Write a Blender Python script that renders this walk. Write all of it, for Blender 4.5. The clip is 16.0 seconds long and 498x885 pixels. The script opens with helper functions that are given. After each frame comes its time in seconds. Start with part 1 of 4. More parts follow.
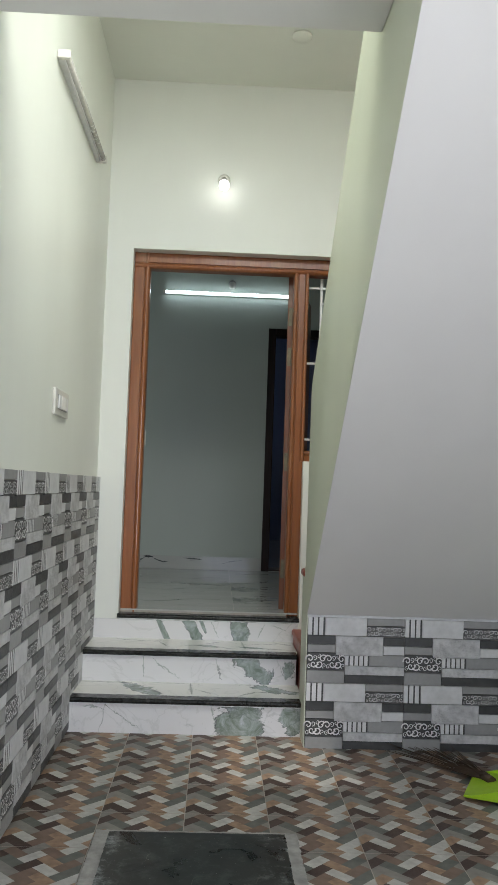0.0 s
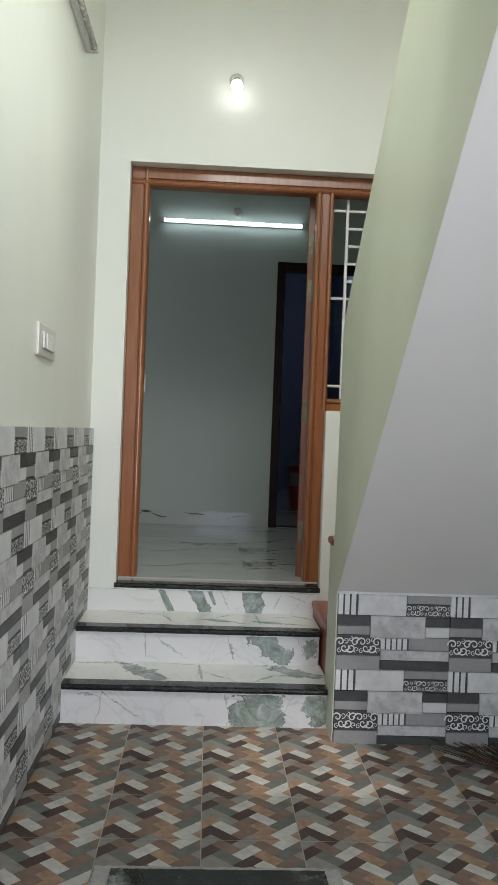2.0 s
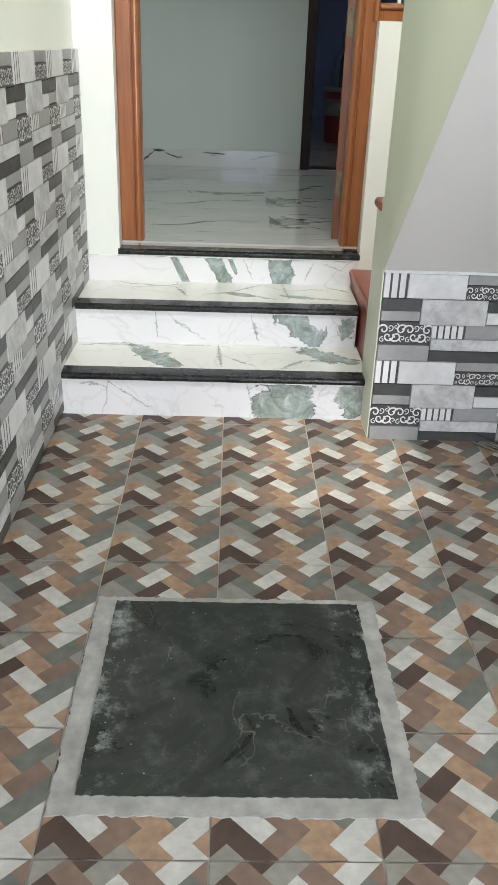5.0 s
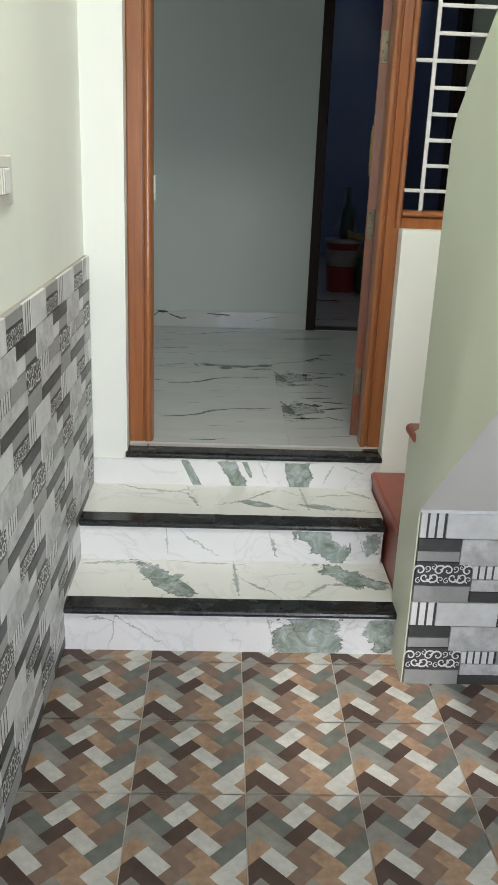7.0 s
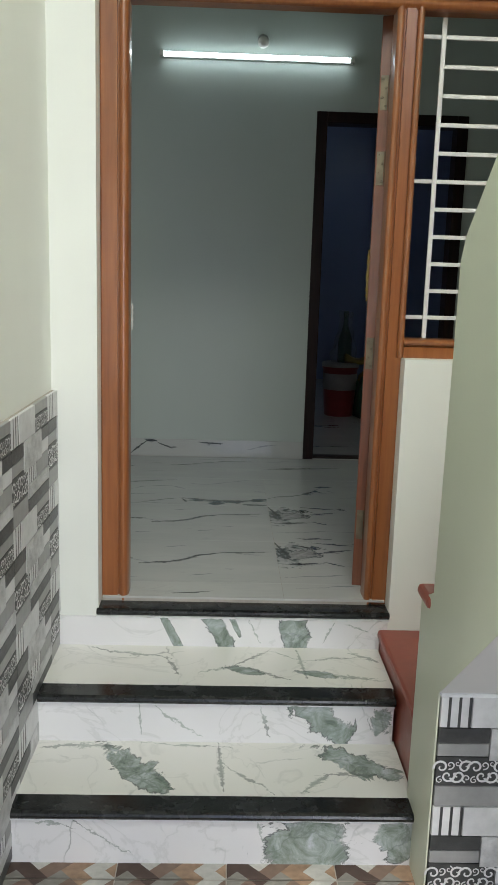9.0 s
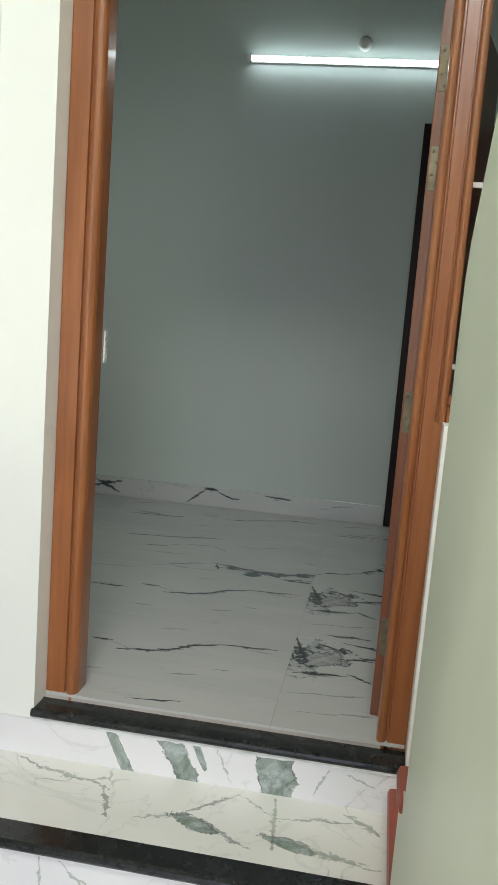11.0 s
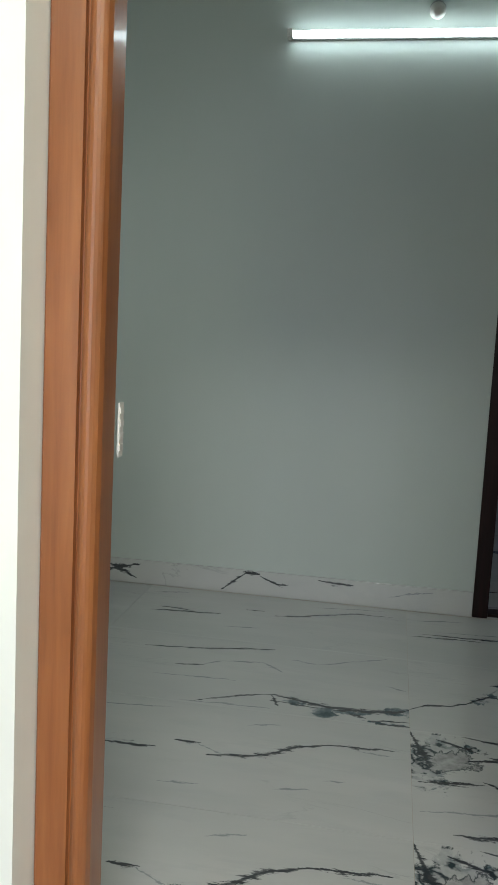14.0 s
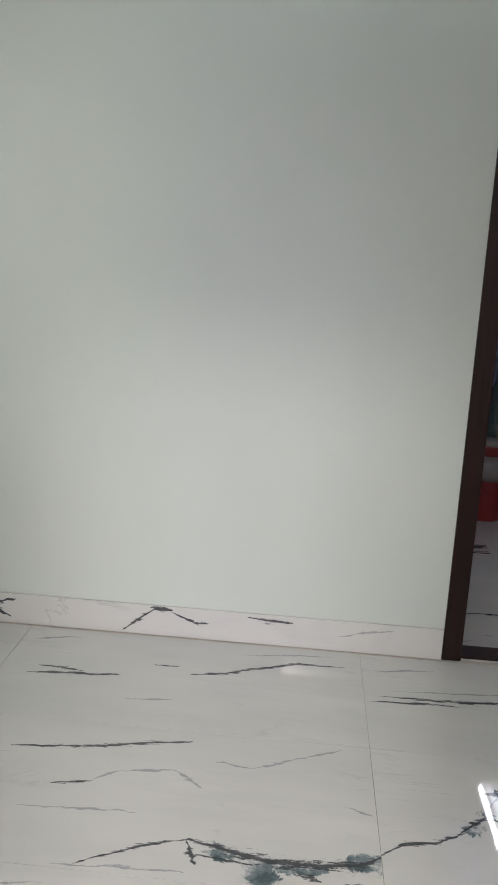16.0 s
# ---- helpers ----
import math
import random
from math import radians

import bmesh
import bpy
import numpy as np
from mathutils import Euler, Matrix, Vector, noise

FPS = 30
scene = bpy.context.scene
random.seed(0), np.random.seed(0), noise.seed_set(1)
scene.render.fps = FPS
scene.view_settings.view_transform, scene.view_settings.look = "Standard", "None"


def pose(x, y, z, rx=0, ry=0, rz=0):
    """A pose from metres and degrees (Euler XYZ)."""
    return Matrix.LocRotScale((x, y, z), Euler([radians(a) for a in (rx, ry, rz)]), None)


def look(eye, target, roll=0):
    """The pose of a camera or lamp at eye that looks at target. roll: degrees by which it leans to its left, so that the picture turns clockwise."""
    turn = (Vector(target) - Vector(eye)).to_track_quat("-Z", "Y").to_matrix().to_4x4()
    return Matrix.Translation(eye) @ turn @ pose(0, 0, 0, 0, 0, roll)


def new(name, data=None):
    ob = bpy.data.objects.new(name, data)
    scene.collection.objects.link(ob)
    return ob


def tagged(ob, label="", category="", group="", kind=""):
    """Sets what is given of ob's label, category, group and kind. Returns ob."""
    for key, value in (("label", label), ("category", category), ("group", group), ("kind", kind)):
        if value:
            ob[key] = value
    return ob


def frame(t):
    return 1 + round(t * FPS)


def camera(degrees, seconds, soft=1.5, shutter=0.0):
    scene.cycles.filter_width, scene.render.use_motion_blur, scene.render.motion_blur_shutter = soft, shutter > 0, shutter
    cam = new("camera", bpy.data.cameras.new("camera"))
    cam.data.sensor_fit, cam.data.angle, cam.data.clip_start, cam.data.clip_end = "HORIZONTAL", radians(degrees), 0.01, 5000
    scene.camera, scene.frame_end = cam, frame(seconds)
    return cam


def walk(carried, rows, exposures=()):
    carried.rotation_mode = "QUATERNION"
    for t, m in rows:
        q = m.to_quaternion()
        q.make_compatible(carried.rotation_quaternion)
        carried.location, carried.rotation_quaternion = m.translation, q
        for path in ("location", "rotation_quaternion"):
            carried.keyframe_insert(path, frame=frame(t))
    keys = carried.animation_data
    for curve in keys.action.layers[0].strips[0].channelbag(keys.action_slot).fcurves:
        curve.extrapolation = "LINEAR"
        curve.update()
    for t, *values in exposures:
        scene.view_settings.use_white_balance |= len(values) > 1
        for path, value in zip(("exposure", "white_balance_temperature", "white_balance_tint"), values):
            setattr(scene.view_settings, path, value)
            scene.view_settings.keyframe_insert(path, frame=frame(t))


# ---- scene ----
cam = camera(33.2, 16.0)
PATH = [
    (0, (0.059, -0.174, 1.239), (0.131, 1.822, 1.348), 2.0),
    (0.5, (0.126, 0.007, 1.237), (0.173, 2.003, 1.362), 1.8),
    (1, (0.157, 0.141, 1.254), (0.16, 2.14, 1.329), 2.0),
    (1.5, (0.048, 0.308, 1.262), (0.075, 2.307, 1.292), 2.2),
    (2, (-0.042, 0.459, 1.286), (0.055, 2.456, 1.26), 2.2),
    (2.5, (-0.046, 0.635, 1.269), (0.074, 2.623, 1.084), 2.0),
    (3, (-0.005, 0.876, 1.282), (0.143, 2.776, 0.677), 2.2),
    (3.2, (-0.034, 0.925, 1.274), (0.157, 2.763, 0.51), 1.8),
    (5.3, (0.0, 1.156, 1.337), (0.012, 2.958, 0.469), 2.0),
    (5.5, (-0.016, 1.21, 1.348), (-0.023, 3.02, 0.498), 2.0),
    (6, (-0.071, 1.399, 1.441), (-0.063, 3.214, 0.6), 1.9),
    (6.5, (-0.128, 1.467, 1.589), (-0.067, 3.291, 0.771), 2.5),
    (6.7, (-0.128, 1.491, 1.616), (-0.065, 3.336, 0.846), 2.3),
    (7, (-0.116, 1.526, 1.665), (-0.044, 3.415, 1.013), 2.2),
    (7.5, (-0.034, 1.637, 1.709), (0.012, 3.575, 1.214), 2.4),
    (8, (-0.059, 1.718, 1.714), (-0.018, 3.672, 1.29), 2.4),
    (8.5, (-0.126, 1.807, 1.699), (-0.061, 3.767, 1.309), 2.1),
    (8.7, (-0.102, 1.846, 1.684), (-0.033, 3.806, 1.294), 1.8),
    (10.8, (0.342, 2.624, 1.651), (0.142, 4.59, 1.346), 4.7),
    (11, (0.413, 2.668, 1.666), (0.106, 4.618, 1.35), 4.4),
    (11.5, (0.433, 2.742, 1.671), (-0.088, 4.645, 1.346), 5.0),
    (12, (0.422, 2.809, 1.687), (-0.001, 4.743, 1.403), 3.7),
    (12.5, (0.287, 2.978, 1.722), (0.007, 4.942, 1.47), 2.6),
    (13, (0.186, 3.154, 1.703), (0.0, 5.137, 1.516), 1.9),
    (13.5, (0.122, 3.395, 1.718), (-0.147, 5.369, 1.539), 2.4),
    (14, (0.064, 3.628, 1.693), (-0.27, 5.585, 1.445), 2.9),
    (14.5, (-0.033, 3.866, 1.684), (-0.23, 5.831, 1.368), 2.0),
    (15, (-0.044, 4.105, 1.675), (-0.091, 6.07, 1.307), 2.0),
    (15.5, (-0.005, 4.422, 1.787), (-0.108, 6.374, 1.366), 2.4),
    (16, (-0.056, 4.591, 1.836), (-0.193, 6.543, 1.421), 3.2),
]
EXPOSE = [(0, -0.70, 6450, 10), (2, -0.66, 6450, 10), (3.2, 0.05, 6500, 10), (5.3, 0.22, 6500, 10), (6.3, 0.08, 6500, 10), (7.5, -0.25, 6500, 9), (8.7, -0.35, 6500, 9), (10.8, -0.02, 6500, 10), (11.6, -0.25, 6450, 10), (12.3, 0.10, 6450, 10), (13.2, 0.74, 6250, 9), (14.1, 0.12, 6450, 9), (15, 1.18, 6350, 18), (16, 1.36, 6800, 23)]
walk(cam, [(t, look(eye, target, roll)) for t, eye, target, roll in PATH], EXPOSE)

# ---- world and large lights ----
world = bpy.data.worlds.new("world")
scene.world = world
world.use_nodes = True
wn = world.node_tree.nodes
sky = wn.new("ShaderNodeTexSky")
sky.sky_type, sky.sun_disc, sky.sun_elevation, sky.sun_rotation = "NISHITA", False, radians(50), radians(160)
world.node_tree.links.new(sky.outputs[0], wn["Background"].inputs[0])
wn["Background"].inputs[1].default_value = 0.12


def area_lamp(name, m, w, h, watts, colour):
    data = bpy.data.lights.new(name, "AREA")
    data.shape, data.size, data.size_y, data.energy, data.color = "RECTANGLE", w, h, watts, colour
    ob = new(name, data)
    ob.matrix_world = m
    return ob


SUN = bpy.data.lights.new("sun", "SUN")
SUN.energy, SUN.angle, SUN.color = 2.0, radians(3), (1.0, 0.96, 0.9)
new("sun", SUN).matrix_world = look((0, -6, 8), (1.2, -3, 0))
# the sky seen through the open street side of the porch, below and above the slab
area_lamp("sky_porch_opening", look((0.6, -2.2, 1.45), (-0.3, 3.4, 1.0)), 1.6, 2.1, 35, (0.64, 0.69, 1.0))
area_lamp("sky_side_opening", look((1.56, -0.5, 1.4), (-0.65, 2.3, 1.45)), 1.9, 2.1, 100, (0.95, 0.97, 1.0))
# the stair well, open to the sky above the porch slab
area_lamp("sky_stair_well", look((0.45, 1.9, 4.1), (-0.2, 3.7, 2.6)), 1.5, 1.2, 120, (0.98, 1.0, 0.94))
# the inner room's own window, out of view on its far side
area_lamp("sky_room_window", look((-1.96, 6.1, 2.2), (0.3, 6.9, 2.3)), 1.0, 1.2, 11.0, (0.90, 1.0, 0.98))

# ---- materials ----


class Nodes:
    """A small builder of node trees."""

    feather = (0.6, 1.2, 1.2)

    def __init__(self, name):
        self.mat = bpy.data.materials.new(name)
        self.mat.use_nodes = True
        self.n, self.l = self.mat.node_tree.nodes, self.mat.node_tree.links
        self.bsdf = self.n["Principled BSDF"]
        self.coord = self.n.new("ShaderNodeTexCoord").outputs["Object"]

    def link(self, a, b):
        if hasattr(a, "is_linked"):
            self.l.new(a, b)
        else:
            b.default_value = a

    def math(self, op, a, b=0.0, c=0.0):
        n = self.n.new("ShaderNodeMath")
        n.operation = op
        for i, v in enumerate((a, b, c)):
            self.link(v, n.inputs[i])
        return n.outputs[0]

    def noise(self, scale, detail=3.0, rough=0.55, coord=None, stretch=None, distortion=0.0):
        n = self.n.new("ShaderNodeTexNoise")
        n.inputs["Scale"].default_value, n.inputs["Detail"].default_value = scale, detail
        n.inputs["Roughness"].default_value, n.inputs["Distortion"].default_value = rough, distortion
        src = coord or self.coord
        if stretch:
            m = self.n.new("ShaderNodeMapping")
            m.inputs["Scale"].default_value = stretch
            self.l.new(src, m.inputs[0])
            src = m.outputs[0]
        self.l.new(src, n.inputs[0])
        return n.outputs[0]

    def ramp(self, fac, *stops):
        n = self.n.new("ShaderNodeValToRGB")
        e = n.color_ramp.elements
        while len(e) < len(stops):
            e.new(0.5)
        for el, (p, c) in zip(e, stops):
            el.position, el.color = p, (c, c, c, 1) if isinstance(c, (int, float)) else (*c, 1)
        self.l.new(fac, n.inputs[0])
        return n.outputs[0]

    def mix(self, fac, a, b, mode="MIX"):
        n = self.n.new("ShaderNodeMix")
        n.data_type, n.blend_type = "RGBA", mode
        self.link(fac, n.inputs[0])
        for v, i in ((a, 6), (b, 7)):
            self.link(v if hasattr(v, "is_linked") else (*v, 1), n.inputs[i])
        return n.outputs[2]

    def cracks(self, scale, width, warp=0.12):
        """Thin crack lines between irregular cells: 1 on the line, 0 off it."""
        n = self.n.new("ShaderNodeTexNoise")
        n.inputs["Scale"].default_value, n.inputs["Detail"].default_value = scale * 1.6, 4
        self.l.new(self.coord, n.inputs[0])
        m = self.n.new("ShaderNodeMix")
        m.data_type, m.blend_type = "RGBA", "LINEAR_LIGHT"
        m.inputs[0].default_value = warp
        self.l.new(self.coord, m.inputs[6])
        self.l.new(n.outputs["Color"], m.inputs[7])
        v = self.n.new("ShaderNodeTexVoronoi")
        v.feature = "DISTANCE_TO_EDGE"
        v.inputs["Scale"].default_value = scale
        self.l.new(m.outputs[2], v.inputs["Vector"])
        return self.ramp(v.outputs[0], (width * 0.25, 1.0), (width, 0.0))

    def random(self):
        return self.n.new("ShaderNodeObjectInfo").outputs["Random"]

    def bump(self, height, strength, distance=0.002):
        n = self.n.new("ShaderNodeBump")
        n.inputs["Strength"].default_value, n.inputs["Distance"].default_value = strength, distance
        self.l.new(height, n.inputs["Height"])
        self.l.new(n.outputs[0], self.bsdf.inputs["Normal"])

    def xyz(self, coord=None):
        n = self.n.new("ShaderNodeSeparateXYZ")
        self.l.new(coord or self.coord, n.inputs[0])
        return n.outputs

    def done(self, colour, rough=0.5, metal=0.0, coat=0.0, spec=0.5):
        self.link(colour if hasattr(colour, "is_linked") else (*colour, 1), self.bsdf.inputs["Base Color"])
        self.link(rough, self.bsdf.inputs["Roughness"])
        self.bsdf.inputs["Metallic"].default_value = metal
        self.bsdf.inputs["Coat Weight"].default_value = coat
        self.bsdf.inputs["Coat Roughness"].default_value = 0.08
        self.bsdf.inputs["Specular IOR Level"].default_value = spec
        return self.mat


def surface(name, colour, dark=0.85, rough=0.5, grain=40, patch=3, bump=0.1, metal=0.0, coat=0.0, vary=0.0, spec=0.5):
    """Paint, plaster, stone: a colour with grain and broad patches."""
    k = Nodes(name)
    low = tuple(c * dark for c in colour)
    big = k.ramp(k.noise(patch, 4), (0.3, low), (0.7, colour))
    fine = k.ramp(k.noise(grain, 5), (0.3, 0.88), (0.7, 1.0))
    col = k.mix(1.0, big, fine, "MULTIPLY")
    if vary:
        col = k.mix(1.0, col, k.ramp(k.random(), (0, 1 - vary), (1, 1)), "MULTIPLY")
    k.bump(k.noise(grain * 1.5, 4), bump)
    return k.done(col, k.ramp(k.noise(patch * 4, 3), (0.3, rough * 0.9), (0.7, min(1, rough * 1.15))), metal, coat, spec)


def wall_paint(name, colour, rough=0.42):
    k = Nodes(name)
    big = k.ramp(k.noise(0.9, 3), (0.3, tuple(c * 0.955 for c in colour)), (0.7, colour))
    streak = k.ramp(k.noise(2.2, 4, stretch=(1, 1, 0.25)), (0.35, 0.965), (0.65, 1.0))
    k.bump(k.math("ADD", k.noise(5, 3), k.math("MULTIPLY", k.noise(90, 3), 0.25)), 0.12, 0.004)
    return k.done(k.mix(1.0, big, streak, "MULTIPLY"), rough, spec=0.4)


def strands(k, s, v, rows, sway=0.030):
    """A mask for crack-like veins in the plane (s, v): rows of two points, the widths at both, all swaying together."""
    n1, n2 = k.noise(5.5, 5, 0.6), k.noise(38, 4, 0.65)
    s = k.math("ADD", s, k.math("MULTIPLY", k.math("SUBTRACT", n2, 0.5), 0.016))
    v = k.math("ADD", v, k.math("ADD", k.math("MULTIPLY", k.math("SUBTRACT", n1, 0.5), sway), k.math("MULTIPLY", k.math("SUBTRACT", n2, 0.5), sway * 0.40)))
    here = k.n.new("ShaderNodeCombineXYZ")
    k.link(s, here.inputs[0])
    k.link(v, here.inputs[1])

    def vec(op, a, b=None, scale=None):
        n = k.n.new("ShaderNodeVectorMath")
        n.operation = op
        k.link(a, n.inputs[0])
        if b is not None:
            k.link(b, n.inputs[1])
        if scale is not None:
            k.link(scale, n.inputs["Scale"])
        return n.outputs["Value" if op in ("DOT_PRODUCT", "DISTANCE") else "Vector"]

    near = None
    for p, q, w0, w1 in rows:
        way = (q[0] - p[0], q[1] - p[1], 0.0)
        off = vec("SUBTRACT", here.outputs[0], (p[0], p[1], 0.0))
        along = k.math("MULTIPLY", vec("DOT_PRODUCT", off, way), 1 / (way[0] ** 2 + way[1] ** 2))
        along.node.use_clamp = True
        d = vec("DISTANCE", off, vec("SCALE", way, scale=along))
        d = k.math("DIVIDE", d, k.math("MULTIPLY_ADD", along, w1 - w0, w0))
        near = d if near is None else k.math("MINIMUM", near, d)
    feather = k.math("MULTIPLY", k.math("SUBTRACT", k.noise(52, 7, 0.78, stretch=k.feather), 0.5), 8.0)
    body = k.ramp(k.math("ADD", near, feather), (0.40, 1.0), (0.80, 0.0))
    thread = k.ramp(near, (0.22, 0.9), (0.46, 0.0))
    return k.math("MAXIMUM", body, thread)


def taper(rows):
    """Single veins (two points and a width) as two stretches that swell in the middle."""
    out = []
    for row in rows:
        if len(row) == 4:
            out.append(row)
            continue
        p, q, w = row[:3]
        m = (p[0] * 0.45 + q[0] * 0.55, p[1] * 0.45 + q[1] * 0.55)
        out += [(p, m, w * 0.2, w), (m, q, w, w * 0.2)]
    return out


def blob(k, s, v, c, r, turn=0.0, ragged=0.5, scale=8):
    """A mask for a ragged patch round c with radii r."""
    ca, sa = math.cos(radians(turn)), math.sin(radians(turn))
    a, b = k.math("SUBTRACT", s, c[0]), k.math("SUBTRACT", v, c[1])
    x = k.math("DIVIDE", k.math("ADD", k.math("MULTIPLY", a, ca), k.math("MULTIPLY", b, sa)), r[0])
    y = k.math("DIVIDE", k.math("SUBTRACT", k.math("MULTIPLY", b, ca), k.math("MULTIPLY", a, sa)), r[1])
    d = k.math("SQRT", k.math("ADD", k.math("MULTIPLY", x, x), k.math("MULTIPLY", y, y)))
    d = k.math("ADD", d, k.math("MULTIPLY", k.math("SUBTRACT", k.noise(scale, 8, 0.70, distortion=1.1), 0.5), 8.0 * ragged))
    return k.ramp(d, (0.80, 1.0), (1.0, 0.0))


def top_of(k, masks):
    m = masks[0]
    for x in masks[1:]:
        m = k.math("MAXIMUM", m, x)
    return m


def marble(name, plane, veins=(), blobs=(), base=(0.80, 0.79, 0.80), tint=(0.76, 0.75, 0.74)):
    """Glossy white marble print with named green-grey patches and thin grey veins; plane: the two axes used."""
    k = Nodes(name)
    o = k.xyz()
    s, v = o[plane[0]], o[plane[1]]
    col = k.mix(k.ramp(k.noise(3.2, 4), (0.35, 0.0), (0.75, 0.55)), base, tint)
    col = k.mix(k.math("MULTIPLY", k.ramp(k.noise(2.6, 6, 0.55, distortion=1.2), (0.485, 0.0), (0.5, 0.5), (0.515, 0.0)), 0.45), col, (0.42, 0.43, 0.40))
    col = k.mix(k.math("MULTIPLY", k.cracks(3.0, 0.013, 0.12), k.ramp(k.noise(3.3, 4), (0.52, 0.0), (0.66, 0.6))), col, (0.20, 0.23, 0.21))
    if blobs:
        m = top_of(k, [blob(k, s, v, *b) for b in blobs])
        inside = k.ramp(k.noise(13, 7, 0.72, distortion=0.8), (0.30, (0.09, 0.12, 0.10)), (0.42, (0.23, 0.28, 0.235)), (0.54, (0.36, 0.41, 0.385)), (0.68, (0.58, 0.61, 0.66)))
        inside = k.mix(k.math("MULTIPLY", k.cracks(5, 0.04, 0.2), 0.3), inside, (0.06, 0.08, 0.07))
        rim = k.ramp(m, (0.0, 0.0), (0.45, 1.0), (0.98, 0.0))
        col = k.mix(m, col, inside)
        col = k.mix(k.math("MULTIPLY", k.math("MULTIPLY", rim, k.ramp(k.noise(9, 3), (0.36, 0.0), (0.52, 1.0))), 0.95), col, (0.05, 0.065, 0.06))
    if veins:
        m = strands(k, s, v, taper([(b[0], b[1], b[2] * 1.1) for b in veins]), 0.085)
        col = k.mix(k.math("MULTIPLY", m, 0.62), col, k.ramp(k.noise(6, 3), (0.4, (0.09, 0.11, 0.10)), (0.6, (0.26, 0.32, 0.27))))
    k.bump(k.noise(25, 2), 0.02)
    return k.done(col, k.ramp(k.noise(9, 4), (0.35, 0.10), (0.7, 0.2)))


def floor_print(name, strong, faint, patches=(), solid=(), cells=(), lift=0.0):
    """White glazed floor tile with long dark veins along x."""
    k = Nodes(name)
    k.feather = (0.30, 1.7, 1.2)
    o = k.xyz()
    s, v = o[0], k.math("SUBTRACT", o[1], lift)
    col = k.ramp(k.noise(1.6, 4, stretch=(0.5, 2, 1)), (0.3, (0.47, 0.475, 0.46)), (0.7, (0.55, 0.55, 0.53)))
    soft = k.ramp(k.noise(3.0, 6, 0.6, stretch=(0.6, 3.2, 1), distortion=0.6), (0.52, 0.0), (0.60, 0.42), (0.66, 0.0))
    col = k.mix(k.math("MULTIPLY", soft, 0.55), col, (0.42, 0.43, 0.43))
    hair = k.ramp(k.noise(2.8, 6, 0.62, stretch=(0.55, 2.0, 1), distortion=0.9), (0.488, 0.0), (0.5, 1.0), (0.512, 0.0))
    col = k.mix(k.math("MULTIPLY", hair, k.ramp(k.noise(2.1, 4, stretch=(0.7, 1.6, 1)), (0.52, 0.0), (0.66, 0.5))), col, (0.16, 0.17, 0.18))
    if faint:
        col = k.mix(k.math("MULTIPLY", strands(k, s, v, taper(faint), 0.045), 0.75), col, (0.22, 0.24, 0.25))
    if patches:
        m = top_of(k, [blob(k, s, v, *b) for b in patches])
        inside = k.ramp(k.noise(9, 5, 0.6), (0.36, (0.06, 0.10, 0.11)), (0.42, (0.24, 0.27, 0.27)), (0.48, (0.38, 0.385, 0.38)), (0.62, (0.50, 0.50, 0.49)))
        inside = k.mix(k.cracks(6.5, 0.13, 0.2), inside, (0.035, 0.05, 0.055))
        col = k.mix(m, col, inside)
    if solid:
        m = top_of(k, [blob(k, s, v, *b) for b in solid])
        col = k.mix(m, col, k.ramp(k.noise(14, 5, 0.6), (0.40, (0.045, 0.075, 0.085)), (0.52, (0.15, 0.19, 0.20)), (0.64, (0.5, 0.5, 0.49))))
    col = k.mix(k.math("MULTIPLY", strands(k, s, v, [(p, q, a * 1.1, b * 1.1) for p, q, a, b in taper(strong)]), 0.95), col, (0.03, 0.035, 0.04))
    if cells:
        m = top_of(k, [blob(k, s, v, *b) for b in cells])
        grey = k.ramp(k.noise(30, 5, 0.6), (0.35, (0.27, 0.27, 0.265)), (0.65, (0.44, 0.44, 0.43)))
        col = k.mix(m, col, k.mix(k.math("MULTIPLY", k.cracks(7, 0.012, 0.2), 0.5), grey, (0.10, 0.11, 0.11)))
        rim = k.ramp(m, (0.02, 0.0), (0.3, 1.0), (0.6, 1.0), (0.98, 0.0))
        col = k.mix(k.math("MULTIPLY", rim, 0.85), col, (0.035, 0.05, 0.055))
    k.bump(k.noise(6, 2), 0.012)
    return k.done(col, k.ramp(k.noise(5, 4), (0.35, 0.025), (0.7, 0.055)))


def wood(name, a, b, coat=0.6, rough=0.3, spec=0.5):
    k = Nodes(name)
    grain = k.noise(6, 6, 0.6, stretch=(9, 9, 0.5), distortion=0.4)
    col = k.ramp(grain, (0.3, a), (0.72, b))
    col = k.mix(1.0, col, k.ramp(k.noise(1.3, 3), (0.3, 0.82), (0.7, 1.0)), "MULTIPLY")
    k.bump(grain, 0.05, 0.001)
    return k.done(col, rough, coat=coat, spec=spec)


def glow(name, colour, strength):
    k = Nodes(name)
    k.bsdf.inputs["Emission Color"].default_value = (*colour, 1)
    k.bsdf.inputs["Emission Strength"].default_value = strength
    return k.done((0.8, 0.8, 0.8), 0.4)


CREAM = wall_paint("cream_green_wall_paint", (0.84, 0.86, 0.78))
PALE = wall_paint("white_wall_paint", (0.84, 0.855, 0.80))
GREEN = wall_paint("pale_green_stair_paint", (0.67, 0.70, 0.57))
LILAC = wall_paint("off_white_soffit_paint", (0.80, 0.79, 0.775), 0.6)
ROOM = wall_paint("grey_green_room_paint", (0.505, 0.55, 0.51), 0.4)
BLUE = wall_paint("blue_room_paint", (0.24, 0.29, 0.43), 0.3)
CEMENT = surface("cement_grout", (0.46, 0.45, 0.42), 0.6, 0.9, 60, 14, 0.8)
GROUT = surface("tile_grout", (0.48, 0.44, 0.385), 0.75, 0.9, 50, 5, 0.3)
